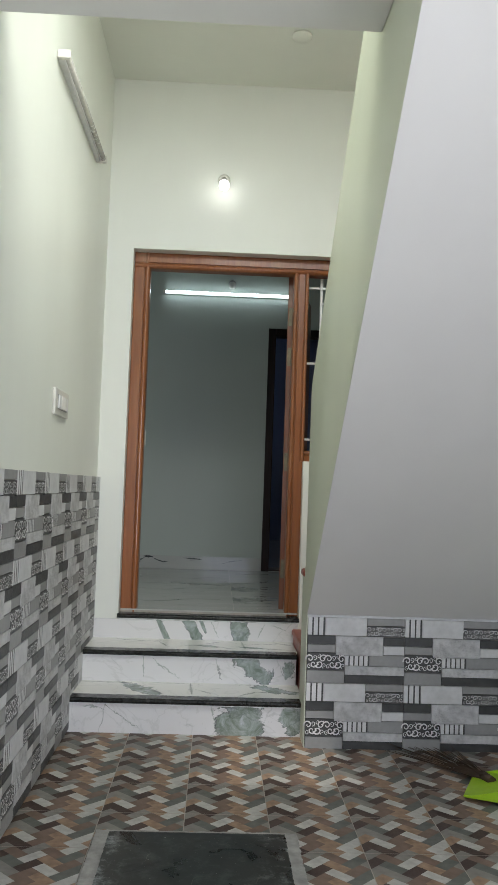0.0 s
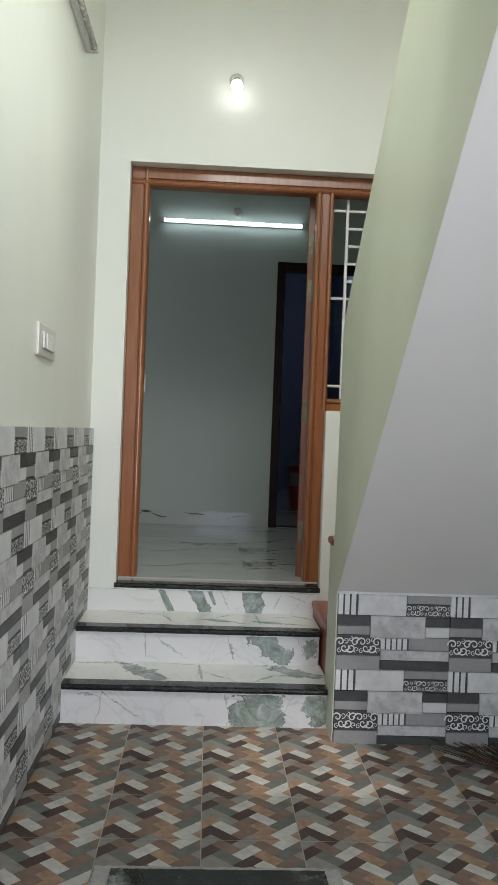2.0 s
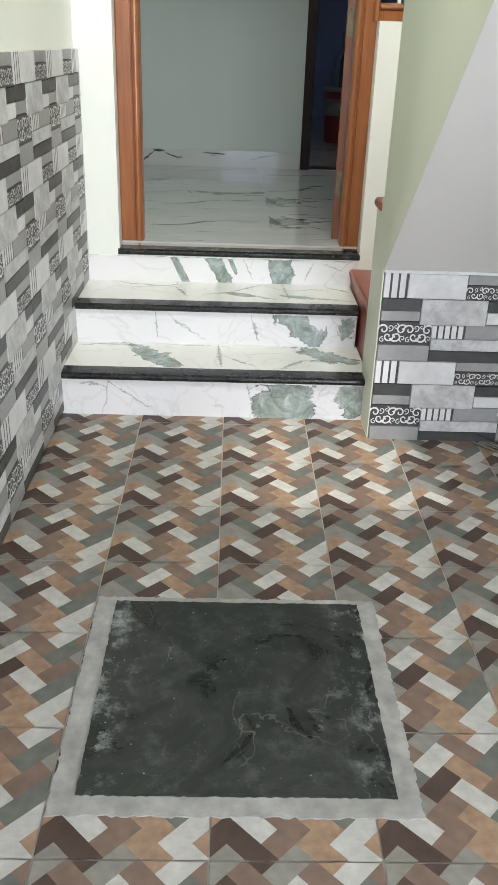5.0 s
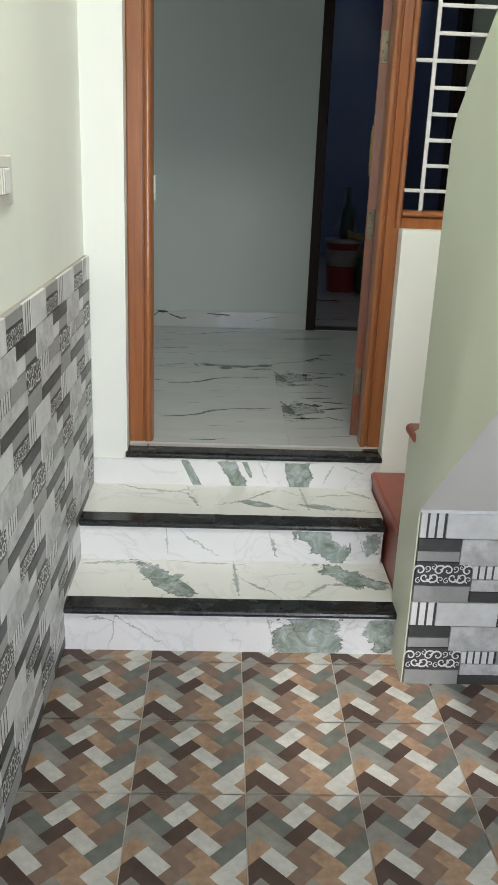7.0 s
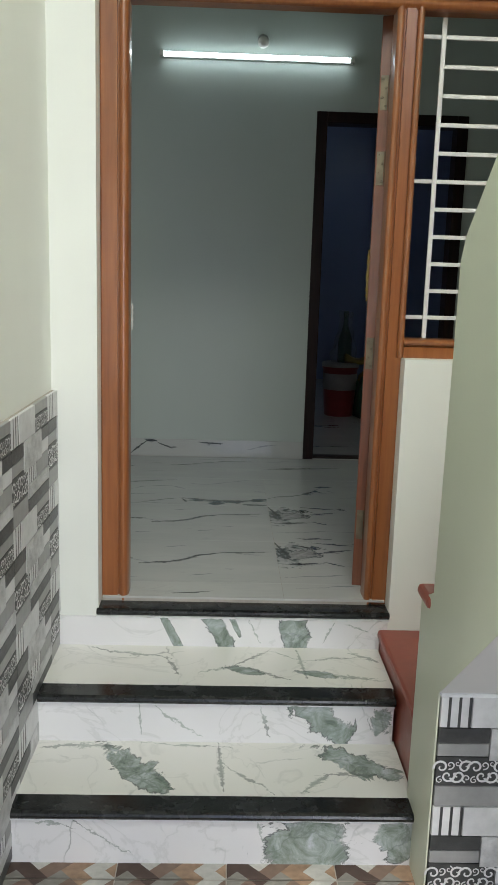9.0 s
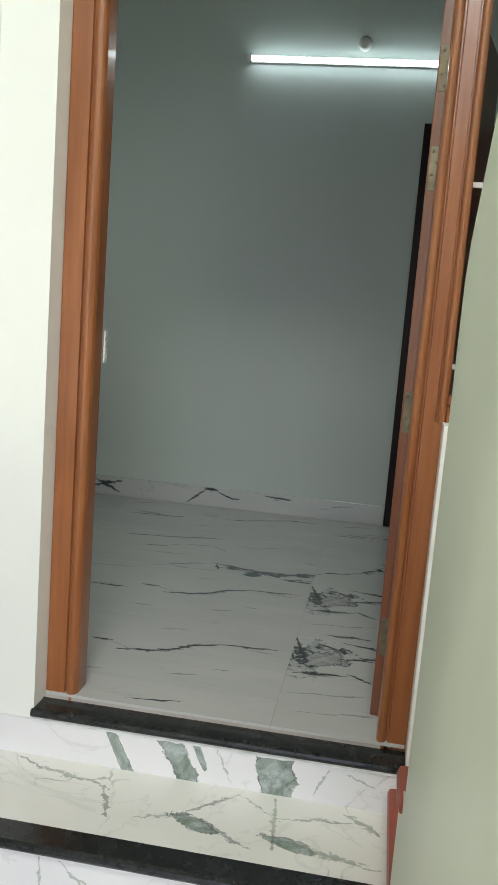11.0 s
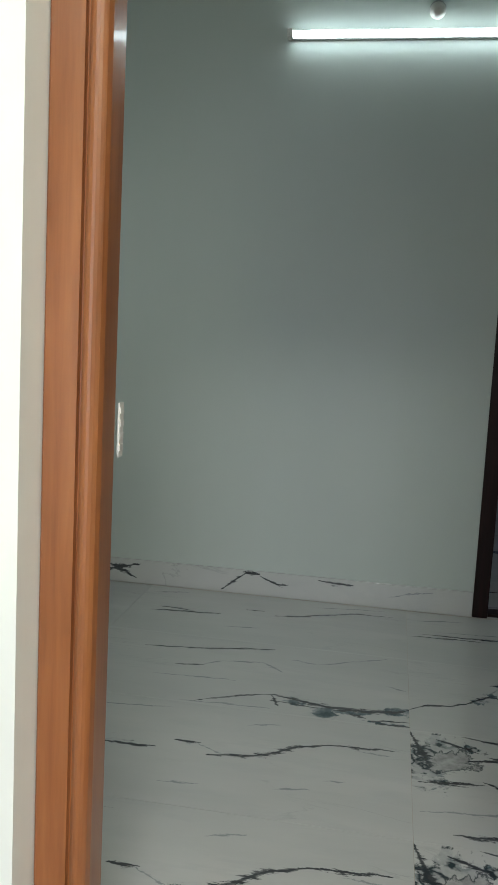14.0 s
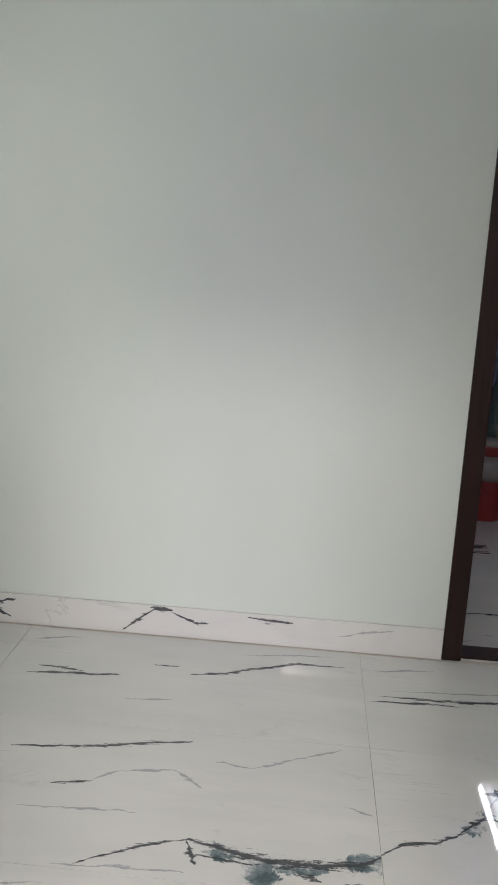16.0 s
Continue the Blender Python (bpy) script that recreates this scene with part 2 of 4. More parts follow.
LIME = surface("white_plaster_edge", (0.82, 0.83, 0.84), 0.9, 0.7, 40, 8, 0.4)
k = Nodes("black_granite")
col = k.ramp(k.noise(60, 4), (0.35, (0.008, 0.009, 0.009)), (0.7, (0.024, 0.026, 0.025)))
col = k.mix(k.ramp(k.noise(150, 3, 0.7), (0.66, 0.0), (0.72, 0.7)), col, (0.16, 0.16, 0.155))
k.bump(k.noise(160, 3), 0.05)
GRANITE = k.done(col, k.ramp(k.noise(14, 4), (0.35, 0.16), (0.7, 0.34)), spec=0.4)
RED = surface("red_oxide_cement", (0.34, 0.085, 0.055), 0.72, 0.35, 30, 5, 0.15)
TEAK = wood("varnished_teak", (0.25, 0.080, 0.023), (0.37, 0.133, 0.042), 0.5, 0.33)
LEAFWOOD = wood("varnished_door_leaf", (0.17, 0.052, 0.021), (0.27, 0.088, 0.037), 0.5, 0.35)
DARKWOOD = wood("dark_brown_door_frame", (0.009, 0.005, 0.004), (0.026, 0.009, 0.007), 0.0, 0.35, 0.22)
STEEL = surface("dull_steel_hinge", (0.27, 0.225, 0.155), 0.55, 0.48, 70, 20, 0.1, metal=0.9)
BRASS = surface("brass_handle", (0.42, 0.29, 0.10), 0.6, 0.35, 60, 30, 0.1, metal=1.0)
WHITE_IRON = surface("white_enamelled_iron", (0.84, 0.84, 0.82), 0.93, 0.35, 40, 8, 0.05)
PLASTIC = surface("ivory_plastic", (0.74, 0.72, 0.66), 0.92, 0.4, 40, 10, 0.03)
GREY_PLASTIC = surface("grey_plastic", (0.42, 0.42, 0.40), 0.85, 0.45, 40, 10, 0.03)
TUBE_ON = glow("lit_tube", (0.80, 0.96, 1.0), 9.5)
BULB_ON = glow("lit_bulb", (1.0, 1.0, 0.94), 11.0)
ASPHALT = surface("street_ground", (0.20, 0.18, 0.16), 0.7, 0.9, 30, 2, 0.5)
BARK = surface("dark_broom_stick", (0.075, 0.045, 0.025), 0.6, 0.8, 60, 20, 0.3)
LIMEGREEN = surface("lime_green_plastic", (0.38, 0.62, 0.02), 0.88, 0.4, 50, 8, 0.05)
YELLOW = surface("yellow_woven_sack", (0.30, 0.215, 0.04), 0.6, 0.55, 140, 9, 0.5)
SACKGREEN = surface("dark_green_sack_print", (0.03, 0.10, 0.05), 0.7, 0.5, 120, 10, 0.4)
BUCKET = surface("red_plastic_bucket", (0.24, 0.026, 0.028), 0.8, 0.35, 30, 8, 0.05)
BUCKET_W = surface("white_bucket_band", (0.32, 0.29, 0.28), 0.8, 0.4, 30, 8, 0.05)
BOTTLE = surface("dark_green_bottle", (0.02, 0.09, 0.05), 0.6, 0.15, 30, 8, 0.02)
WRAP = surface("clear_grey_wrap", (0.55, 0.60, 0.66), 0.7, 0.12, 25, 12, 0.5)
WRAP.node_tree.nodes["Principled BSDF"].inputs["Alpha"].default_value = 0.22

# printed colours of the porch floor tile
F_WHITE = surface("print_pale_grey", (0.56, 0.55, 0.51), 0.74, 0.5, 55, 22, 0.06, spec=0.3)
F_BROWN = surface("print_brown", (0.235, 0.160, 0.122), 0.74, 0.5, 55, 22, 0.06, spec=0.3)
F_DARK = surface("print_dark_brown", (0.092, 0.060, 0.048), 0.74, 0.5, 55, 22, 0.06, spec=0.3)
F_GREY = surface("print_grey_green", (0.165, 0.172, 0.150), 0.74, 0.5, 55, 22, 0.06, spec=0.3)
F_MID = surface("print_mid_grey", (0.285, 0.272, 0.240), 0.74, 0.5, 55, 22, 0.06, spec=0.3)
F_TAN = surface("print_tan", (0.40, 0.265, 0.175), 0.62, 0.5, 55, 30, 0.06, spec=0.3)
# printed colours of the dado tile
D_LIGHT = surface("dado_light_stone", (0.71, 0.71, 0.71), 0.86, 0.4, 40, 14, 0.25)
D_ROUGH = surface("dado_rough_stone", (0.66, 0.66, 0.66), 0.64, 0.45, 34, 26, 0.9)
for node in D_ROUGH.node_tree.nodes:
    if node.bl_idname == "ShaderNodeBump":
        node.inputs["Distance"].default_value = 0.008
D_MID = surface("dado_mid_grey", (0.33, 0.33, 0.325), 0.92, 0.38, 40, 8, 0.1)
D_DARK = surface("dado_dark_slate", (0.068, 0.070, 0.070), 0.6, 0.4, 40, 22, 0.5)
D_WHITE = surface("dado_white", (0.76, 0.76, 0.76), 0.92, 0.36, 40, 10, 0.05)

# ---- mesh helpers ----


def mesh_of(bm, name, mats):
    me = bpy.data.meshes.new(name)
    bmesh.ops.recalc_face_normals(bm, faces=bm.faces)
    bm.to_mesh(me)
    bm.free()
    for m in mats if isinstance(mats, (list, tuple)) else [mats]:
        me.materials.append(m)
    return me


def part(name, bm, material, parent=None, label=""):
    ob = new(name, mesh_of(bm, name, material) if isinstance(bm, bmesh.types.BMesh) else bm)
    if parent:
        ob.parent = parent
    return tagged(ob, label)


def setting(name, bm, material, label):
    return tagged(part(name, bm, material), label, name.split("_")[0], kind="structure")


def thing(name, at, label, category, group=""):
    ob = new(name)
    ob.location = at
    ob.empty_display_size = 0.1
    return tagged(ob, label, category, group)


def box(bm, x0, x1, y0, y1, z0, z1, bevel=0.0, mat=0):
    r = bmesh.ops.create_cube(bm, size=1, matrix=Matrix.LocRotScale(((x0 + x1) / 2, (y0 + y1) / 2, (z0 + z1) / 2), None, (abs(x1 - x0), abs(y1 - y0), abs(z1 - z0))))
    vs = set(r["verts"])
    for f in bm.faces:
        if f.verts[0] in vs:
            f.material_index = mat
    if bevel:
        es = list({e for v in r["verts"] for e in v.link_edges})
        bmesh.ops.bevel(bm, geom=es, offset=bevel, segments=2, affect="EDGES", profile=0.5, clamp_overlap=True)
    return bm


def boxes(*rows, bevel=0.0):
    bm = bmesh.new()
    for r in rows:
        box(bm, *r, bevel=bevel)
    return bm


def prism(outline, x0, x1, axis=0, bevel=0.0):
    """An outline in the two other axes, extruded along one axis."""
    bm = bmesh.new()
    rings = []
    for x in (x0, x1):
        ring = []
        for p in outline:
            c = list(p)
            c.insert(axis, x)
            ring.append(bm.verts.new(c))
        rings.append(ring)
    n = len(outline)
    bm.faces.new(rings[0])
    bm.faces.new(rings[1][::-1])
    for i in range(n):
        bm.faces.new((rings[0][i], rings[0][(i + 1) % n], rings[1][(i + 1) % n], rings[1][i]))
    if bevel:
        bmesh.ops.bevel(bm, geom=list(bm.edges), offset=bevel, segments=2, affect="EDGES", clamp_overlap=True)
    return bm


def lathe(profile, steps=24, bm=None, m=Matrix()):
    """A profile of (radius, height) turned about z."""
    bm = bm or bmesh.new()
    rings = []
    for r, z in profile:
        rings.append([bm.verts.new(m @ Vector((max(r, 1e-4) * math.cos(2 * math.pi * i / steps), max(r, 1e-4) * math.sin(2 * math.pi * i / steps), z))) for i in range(steps)])
    for a, b in zip(rings, rings[1:]):
        for i in range(steps):
            bm.faces.new((a[i], a[(i + 1) % steps], b[(i + 1) % steps], b[i])).smooth = True
    bm.faces.new(rings[0][::-1])
    bm.faces.new(rings[-1])
    return bm


def rod(bm, p, q, r0, r1=None, sides=6):
    p, q = Vector(p), Vector(q)
    m = Matrix.Translation(p) @ (q - p).to_track_quat("Z", "Y").to_matrix().to_4x4()
    return lathe([(r0, 0), (r1 if r1 is not None else r0, (q - p).length)], sides, bm, m)


# ---- plan ----
XL, XR = -0.655, 1.62          # porch side walls
YF, YF2 = 4.82, 5.05           # house front wall
YB = 7.42                      # back wall of the room
FLOOR = 0.495                  # floor of the room
T1, T2, SILL = 0.173, 0.338, 0.476
CEIL = 3.70
PX = 0.518                     # face of the stair pier

setting("ground", boxes((-30, 30, -40, -1.02, -0.25, -0.02)), ASPHALT, "dusty grey street ground outside the porch")
porch = setting("floor_porch", boxes((XL, XR, -1.0, 4.12, -0.2, -0.003)), GROUT, "porch floor bed under printed ceramic tiles")
wall_left = setting("wall_left", boxes((XL - 0.23, XL, -2.6, YF, -0.2, 4.4)), CREAM, "pale cream green painted plaster side wall")
setting("wall_right", boxes((XR, XR + 0.23, 0.6, YF, -0.2, CEIL), (XR, XR + 0.23, -2.6, -1.6, -0.2, CEIL), (XR, XR + 0.23, -1.6, 0.6, 2.6, CEIL)), CREAM, "pale cream green painted plaster side wall")
DX0, DX1, WX1 = -0.497, 0.570, 1.46
FY = 4.90                      # face of the entrance door frame
DT, WB = 2.66, 1.411
setting("wall_front", boxes((-2.2, DX0, YF, YF2, -0.2, CEIL), (DX0, WX1, YF, YF2, DT, CEIL), (WX1, 2.5, YF, YF2, -0.2, CEIL),
                            (DX1, WX1, YF, FY - 0.005, -0.2, WB), (0.584, WX1, FY - 0.005, YF2, -0.2, WB - 0.006), (DX0, DX1, YF, YF2, -0.2, 0.455)), PALE, "white painted plaster front wall round the entrance door")
setting("ceiling_porch", boxes((XL - 0.2, XR + 0.2, 2.7, YF2, CEIL, CEIL + 0.15)), CREAM, "cream painted flat porch ceiling")
setting("ceiling_slab", boxes((XL, PX, -1.6, 2.325, 2.66, 2.84), (PX, XR, -1.6, 1.45, 2.73, 2.93), bevel=0.006), LILAC, "off-white painted low porch slab with a soft edge")

# the inner room and the blue room behind it
BX0, BX1, BT = 0.480, 1.435, 2.708
room_floor = setting("floor_room", boxes((-2.0, 2.3, YF2 - 0.001, YB, 0.3, FLOOR - 0.004), (DX0 + 0.003, 0.50, FY - 0.006, YF2, 0.45, FLOOR - 0.005)), GROUT, "mortar bed under the veined white floor tiles")
setting("wall_back", boxes((-2.2, BX0, YB, YB + 0.12, 0.3, CEIL), (BX0, BX1, YB, YB + 0.12, BT, CEIL), (BX1, 2.5, YB, YB + 0.12, 0.3, CEIL)), ROOM, "plain grey green painted wall of the inner room")
setting("wall_room_west", boxes((-2.2, -2.0, YF2, YB, 0.3, CEIL)), ROOM, "grey green painted side wall")
setting("wall_room_east", boxes((2.3, 2.5, YF2, YB, 0.3, CEIL)), ROOM, "grey green painted side wall")
setting("ceiling_room", boxes((-2.2, 2.5, YF2, YB + 0.12, CEIL, CEIL + 0.15)), ROOM, "plain painted ceiling of the inner room")
XB, YBB = 1.63, 12.1
blue_floor = setting("floor_blue_room", boxes((-0.3, XB, YB, YBB, 0.3, FLOOR - 0.004)), GROUT, "mortar bed under white floor tiles")
setting("wall_blue_room", boxes((-0.5, XB + 0.2, YBB, YBB + 0.2, 0.3, CEIL), (-0.5, -0.3, YB + 0.12, YBB, 0.3, CEIL), (XB, XB + 0.2, YB + 0.13, YBB, 0.3, CEIL),
                                (-0.5, BX0, YB + 0.121, YB + 0.13, 0.3, CEIL), (BX1, XB + 0.2, YB + 0.121, YB + 0.13, 0.3, CEIL)), BLUE, "deep blue painted walls of the store room")
setting("ceiling_blue_room", boxes((-0.5, XB + 0.2, YB + 0.12, YBB + 0.2, CEIL, CEIL + 0.15)), BLUE, "dark blue painted ceiling")

# ---- entrance steps ----
R1 = marble("marble_lower_riser", (0, 2), [((-0.585, 0.135), (-0.45, 0.12), 0.006, 0.03, 1.0, 0.3), ((-0.46, 0.15), (-0.29, 0.02), 0.006, 0.02, 2.0, 0.2), ((0.06, 0.15), (0.09, 0.06), 0.005, 0.01, 3.0, 0.2)],
            [((0.215, 0.07), (0.125, 0.13), 0, 0.33), ((0.485, 0.09), (0.07, 0.08), 20, 0.4)])
TREAD = dict(base=(0.80, 0.793, 0.755), tint=(0.76, 0.755, 0.69))
S1 = marble("marble_lower_tread", (0, 1), [((-0.62, 4.40), (-0.36, 4.40), 0.016, 0.015, 4.0, 0.0), ((-0.05, 4.44), (-0.03, 4.17), 0.010, 0.03, 5.0, 0.0), ((-0.03, 4.32), (0.12, 4.16), 0.008, 0.03, 6.0, 0.1), ((0.20, 4.16), (0.30, 4.26), 0.016, 0.02, 7.0, 0.0), ((0.28, 4.26), (0.47, 4.27), 0.014, 0.02, 8.0, 0.0), ((-0.3, 4.43), (0.0, 4.40), 0.006, 0.02, 41.0, 0.2)],
            [((-0.31, 4.30), (0.17, 0.05), -48, 0.42), ((0.40, 4.32), (0.18, 0.055), -35, 0.42)], **TREAD)
R2 = marble("marble_upper_riser", (0, 2), [((-0.29, 0.32), (-0.10, 0.19), 0.005, 0.02, 9.0, 0.2), ((0.085, 0.30), (0.12, 0.2), 0.009, 0.01, 10.0, 0.0), ((-0.31, 0.32), (-0.30, 0.2), 0.004, 0.02, 11.0, 0.3)],
            [((0.285, 0.265), (0.15, 0.055), -38, 0.36), ((0.485, 0.26), (0.04, 0.05), 0, 0.45)])
S2 = marble("marble_upper_tread", (0, 1), [((-0.52, 4.79), (-0.22, 4.70), 0.012, 0.03, 12.0, 0.0), ((-0.24, 4.71), (-0.19, 4.58), 0.012, 0.03, 42.0, 0.1), ((-0.12, 4.60), (0.02, 4.66), 0.010, 0.03, 13.0, 0.0), ((0.0, 4.66), (0.13, 4.79), 0.009, 0.03, 43.0, 0.0), ((0.02, 4.66), (0.2, 4.55), 0.010, 0.03, 14.0, 0.0), ((0.23, 4.80), (0.25, 4.56), 0.012, 0.03, 15.0, 0.0),
            ((0.25, 4.70), (0.45, 4.74), 0.009, 0.03, 16.0, 0.0), ((0.25, 4.61), (0.52, 4.57), 0.014, 0.03, 26.0, 0.0), ((0.42, 4.78), (0.52, 4.70), 0.016, 0.02, 44.0, 0.0), ((0.13, 4.79), (0.23, 4.70), 0.006, 0.03, 45.0, 0.1)],
            [((0.03, 4.62), (0.08, 0.03), -25, 0.4), ((0.30, 4.60), (0.07, 0.02), -15, 0.4)], **TREAD)
R3 = marble("marble_sill_riser", (0, 2), [((0.37, 0.44), (0.33, 0.37), 0.005, 0.02, 17.0, 0.1), ((0.4, 0.44), (0.5, 0.4), 0.004, 0.02, 18.0, 0.1), ((0.05, 0.45), (0.1, 0.36), 0.004, 0.02, 19.0, 0.2)],
            [((-0.235, 0.40), (0.12, 0.016), -62, 0.26), ((-0.055, 0.40), (0.13, 0.034), -58, 0.3), ((0.0, 0.43), (0.07, 0.012), -66, 0.25), ((0.225, 0.395), (0.05, 0.12), 0, 0.3)])
steps = thing("entrance_steps", (0, 4.4, 0), "three marble steps with black granite nosings up to the door", "steps")


def step_part(name, bm, mat, label=""):
    ob = part(name, bm, mat, steps, label)
    ob.matrix_parent_inverse = Matrix.Translation(steps.location).inverted()
    return ob


NOSE = 0.024                    # thickness of the granite


def nosing(y, z, x0, x1, depth):
    t = NOSE
    prof = [(y, z - t), (y - 0.004, z - t + 0.006), (y - 0.006, z - t / 2), (y - 0.003, z - 0.005), (y + 0.006, z), (y + depth, z), (y + depth, z - t)]
    return prism(prof, x0, x1)


Y1, Y2 = 4.065, 4.425          # front edges of the two treads
step_part("riser", boxes((XL + 0.01, PX, Y1 + 0.012, Y1 + 0.032, -0.01, T1 - NOSE)), R1, "white marble riser with a green patch")
step_part("tread", boxes((XL + 0.01, 0.535, Y1 + 0.080, Y2 + 0.03, T1 - 0.024, T1 - 0.001)), S1)
step_part("nosing", nosing(Y1, T1, XL + 0.01, PX, 0.080), GRANITE, "black granite nosing")
step_part("riser", boxes((XL + 0.01, 0.525, Y2 + 0.012, Y2 + 0.032, T1 - 0.003, T2 - NOSE)), R2)
step_part("tread", boxes((XL + 0.01, 0.535, Y2 + 0.080, 4.84, T2 - 0.024, T2 - 0.001)), S2)
step_part("nosing", nosing(Y2, T2, XL + 0.01, 0.528, 0.080), GRANITE, "black granite nosing")
step_part("riser", boxes((XL + 0.01, DX1 - 0.004, YF - 0.012, YF - 0.001, T2 - 0.004, SILL - NOSE - 0.006)), R3)
step_part("nosing", nosing(YF - 0.006, SILL, DX0 - 0.006, DX1 + 0.002, 0.084), GRANITE, "black granite door sill")
for y, z, x0, x1 in ((Y1 + 0.005, T1, XL + 0.011, PX), (Y2 + 0.005, T2, XL + 0.011, 0.525), (YF - 0.013, SILL, DX0 - 0.006, DX1)):
    bm = boxes((x0, x1, y - 0.003, y + 0.02, z - NOSE - 0.006, z - NOSE - 0.0005))
    bmesh.ops.subdivide_edges(bm, edges=[e for e in bm.edges if abs(e.verts[0].co.x - e.verts[1].co.x) > 0.5], cuts=60)
    for v in bm.verts:
        v.co.y += random.Random(int(v.co.x * 5000)).uniform(-0.003, 0.002)
        if v.co.z < z - NOSE - 0.003:
            v.co.z += random.Random(int(v.co.x * 7000) + 1).uniform(-0.001, 0.004)
    step_part("mortar_line", bm, LIME, "chipped white mortar under the nosing")
step_part("core", boxes((XL + 0.03, 0.50, Y1 + 0.033, YF - 0.013, -0.05, T1 - 0.025), (XL + 0.03, 0.50, Y2 + 0.033, YF - 0.013, T1 - 0.025, T2 - 0.025)), CEMENT)

# ---- staircase beside the steps, climbing back over the porch ----
stair = thing("staircase", (1.0, 4.3, 0), "concrete staircase with a solid pale green parapet", "staircase")


def stair_part(name, bm, mat, label=""):
    ob = part(name, bm, mat, stair, label)
    ob.matrix_parent_inverse = Matrix.Translation(stair.location).inverted()
    return ob


YT = 3.91    # face of the tiled wall under the stair
parapet = [(YT + 0.004, 0.0), (4.165, 0.0), (4.155, 0.80), (4.035, 0.86), (4.018, 1.73), (3.985, 1.79), (2.694, 2.862), (1.45, 3.89), (1.45, 2.752), (3.905, 0.640), (YT + 0.004, 0.637)]
stair_part("parapet", prism(parapet, PX, 0.546), GREEN, "solid pale green plastered stair parapet")
stair_part("parapet_back", prism([(4.155, 0.70), (4.155, 0.80), (4.035, 0.86), (4.018, 1.73), (3.985, 1.79), (2.694, 2.862), (1.45, 3.89), (1.45, 2.90), (4.1, 0.72)], 0.5465, 0.615, 0, 0.003), GREEN)
slab_mesh = prism([(3.905, 0.638), (1.45, 2.750), (1.45, 2.95), (4.15, 0.69), (4.15, 0.642)], PX + 0.0008, XR)
stair_part("sloping_slab", slab_mesh, LILAC, "off-white sloping underside of the stair")
panel = stair_part("tiled_wall", boxes((PX + 0.004, XR, YT + 0.004, YT + 0.2, -0.02, 0.632)), GROUT, "low wall under the stair for dado tiles")
stair_part("plaster_band", prism([(YT - 0.010, 0.627), (YT + 0.012, 0.627), (YT + 0.012, 0.6365), (YT - 0.004, 0.6365)], PX + 0.002, XR, 0, 0.003), LIME, "white plaster band above the tiles")


def red_tread(x0, x1, y0, y1, z):
    bm = boxes((x0, x1, y0, y1, z - 0.035, z), bevel=0.012)
    stair_part("tread", bm, RED, "red oxide stair tread with rounded edge")


red_tread(0.530, XR, 4.22, YF - 0.004, 0.415)
stair_part("step_side", boxes((0.540, XR, 4.23, YF - 0.006, T1 - 0.1, 0.381)), RED, "dark red oxide step face")
for i in range(11):
    y1 = 4.22 - 0.222 * i
    low = 0.655 + 0.86 * (3.965 - y1 + 0.222)
    red_tread(0.617, XR, y1 - 0.222, y1, low + 0.20)
    stair_part("step_riser", boxes((0.617, XR, y1 - 0.215, y1 - 0.02, low + 0.03, low + 0.164)), RED)
stair_part("coping", boxes((0.508, 0.61, 4.055, 4.185, 0.800, 0.835), bevel=0.014), RED, "rounded red coping on the low pier")

# ---- entrance door and window frame ----
door = tagged(thing("door_1", (0, FY, SILL), "varnished teak entrance door frame with the door swung inwards", "door"), kind="structure")


def door_part(name, bm, mat, label="", parent=None):
    ob = part(name, bm, mat, parent or door, label)
    ob.matrix_parent_inverse = Matrix.Translation(door.location).inverted()
    return ob


def moulding(a, b):
    """Moulded post section between a and b in x, seen from above: front face with two grooves and a rebate behind."""
    s = 1 if b > a else -1
    w = abs(b - a)

    def p(u, y):
        return (a + s * u, y)
    bead = [p(w * (0.665 + 0.30 * u), FY + 0.010 - 0.017 * math.sin(math.pi * (0.12 + 0.80 * u)) ** 0.7) for u in (0.0, 0.12, 0.28, 0.45, 0.62, 0.80, 0.92, 1.0)]
    return [p(0, FY + 0.115), p(0, FY + 0.002), p(0.004, FY), p(w * 0.595, FY), p(w * 0.61, FY + 0.010), p(w * 0.65, FY + 0.010)] + bead + [p(w, FY + 0.016), p(w, FY + 0.075), p(w - 0.014, FY + 0.076), p(w - 0.014, FY + 0.115)]


def post(x0, x1, z0, z1):
    return prism([(x, y) for x, y in moulding(x0, x1)], z0, z1, 2)


def rail(z0, z1, x0, x1):
    """A cross piece, 3 mm proud of the posts that it meets."""
    return prism([(y - 0.003, z) for z, y in moulding(z0, z1)], x0, x1, 0)


door_part("frame_post", post(DX0 + 0.002, -0.398, SILL + 0.001, DT - 0.002), TEAK)


def bead(x0, x1):
    """A rounded bead between two x, seen from above."""
    return [(x0 + (x1 - x0) * u, FY + 0.009 - 0.015 * math.sin(math.pi * (0.1 + 0.8 * u)) ** 0.7) for u in (0.0, 0.15, 0.3, 0.5, 0.7, 0.85, 1.0)]


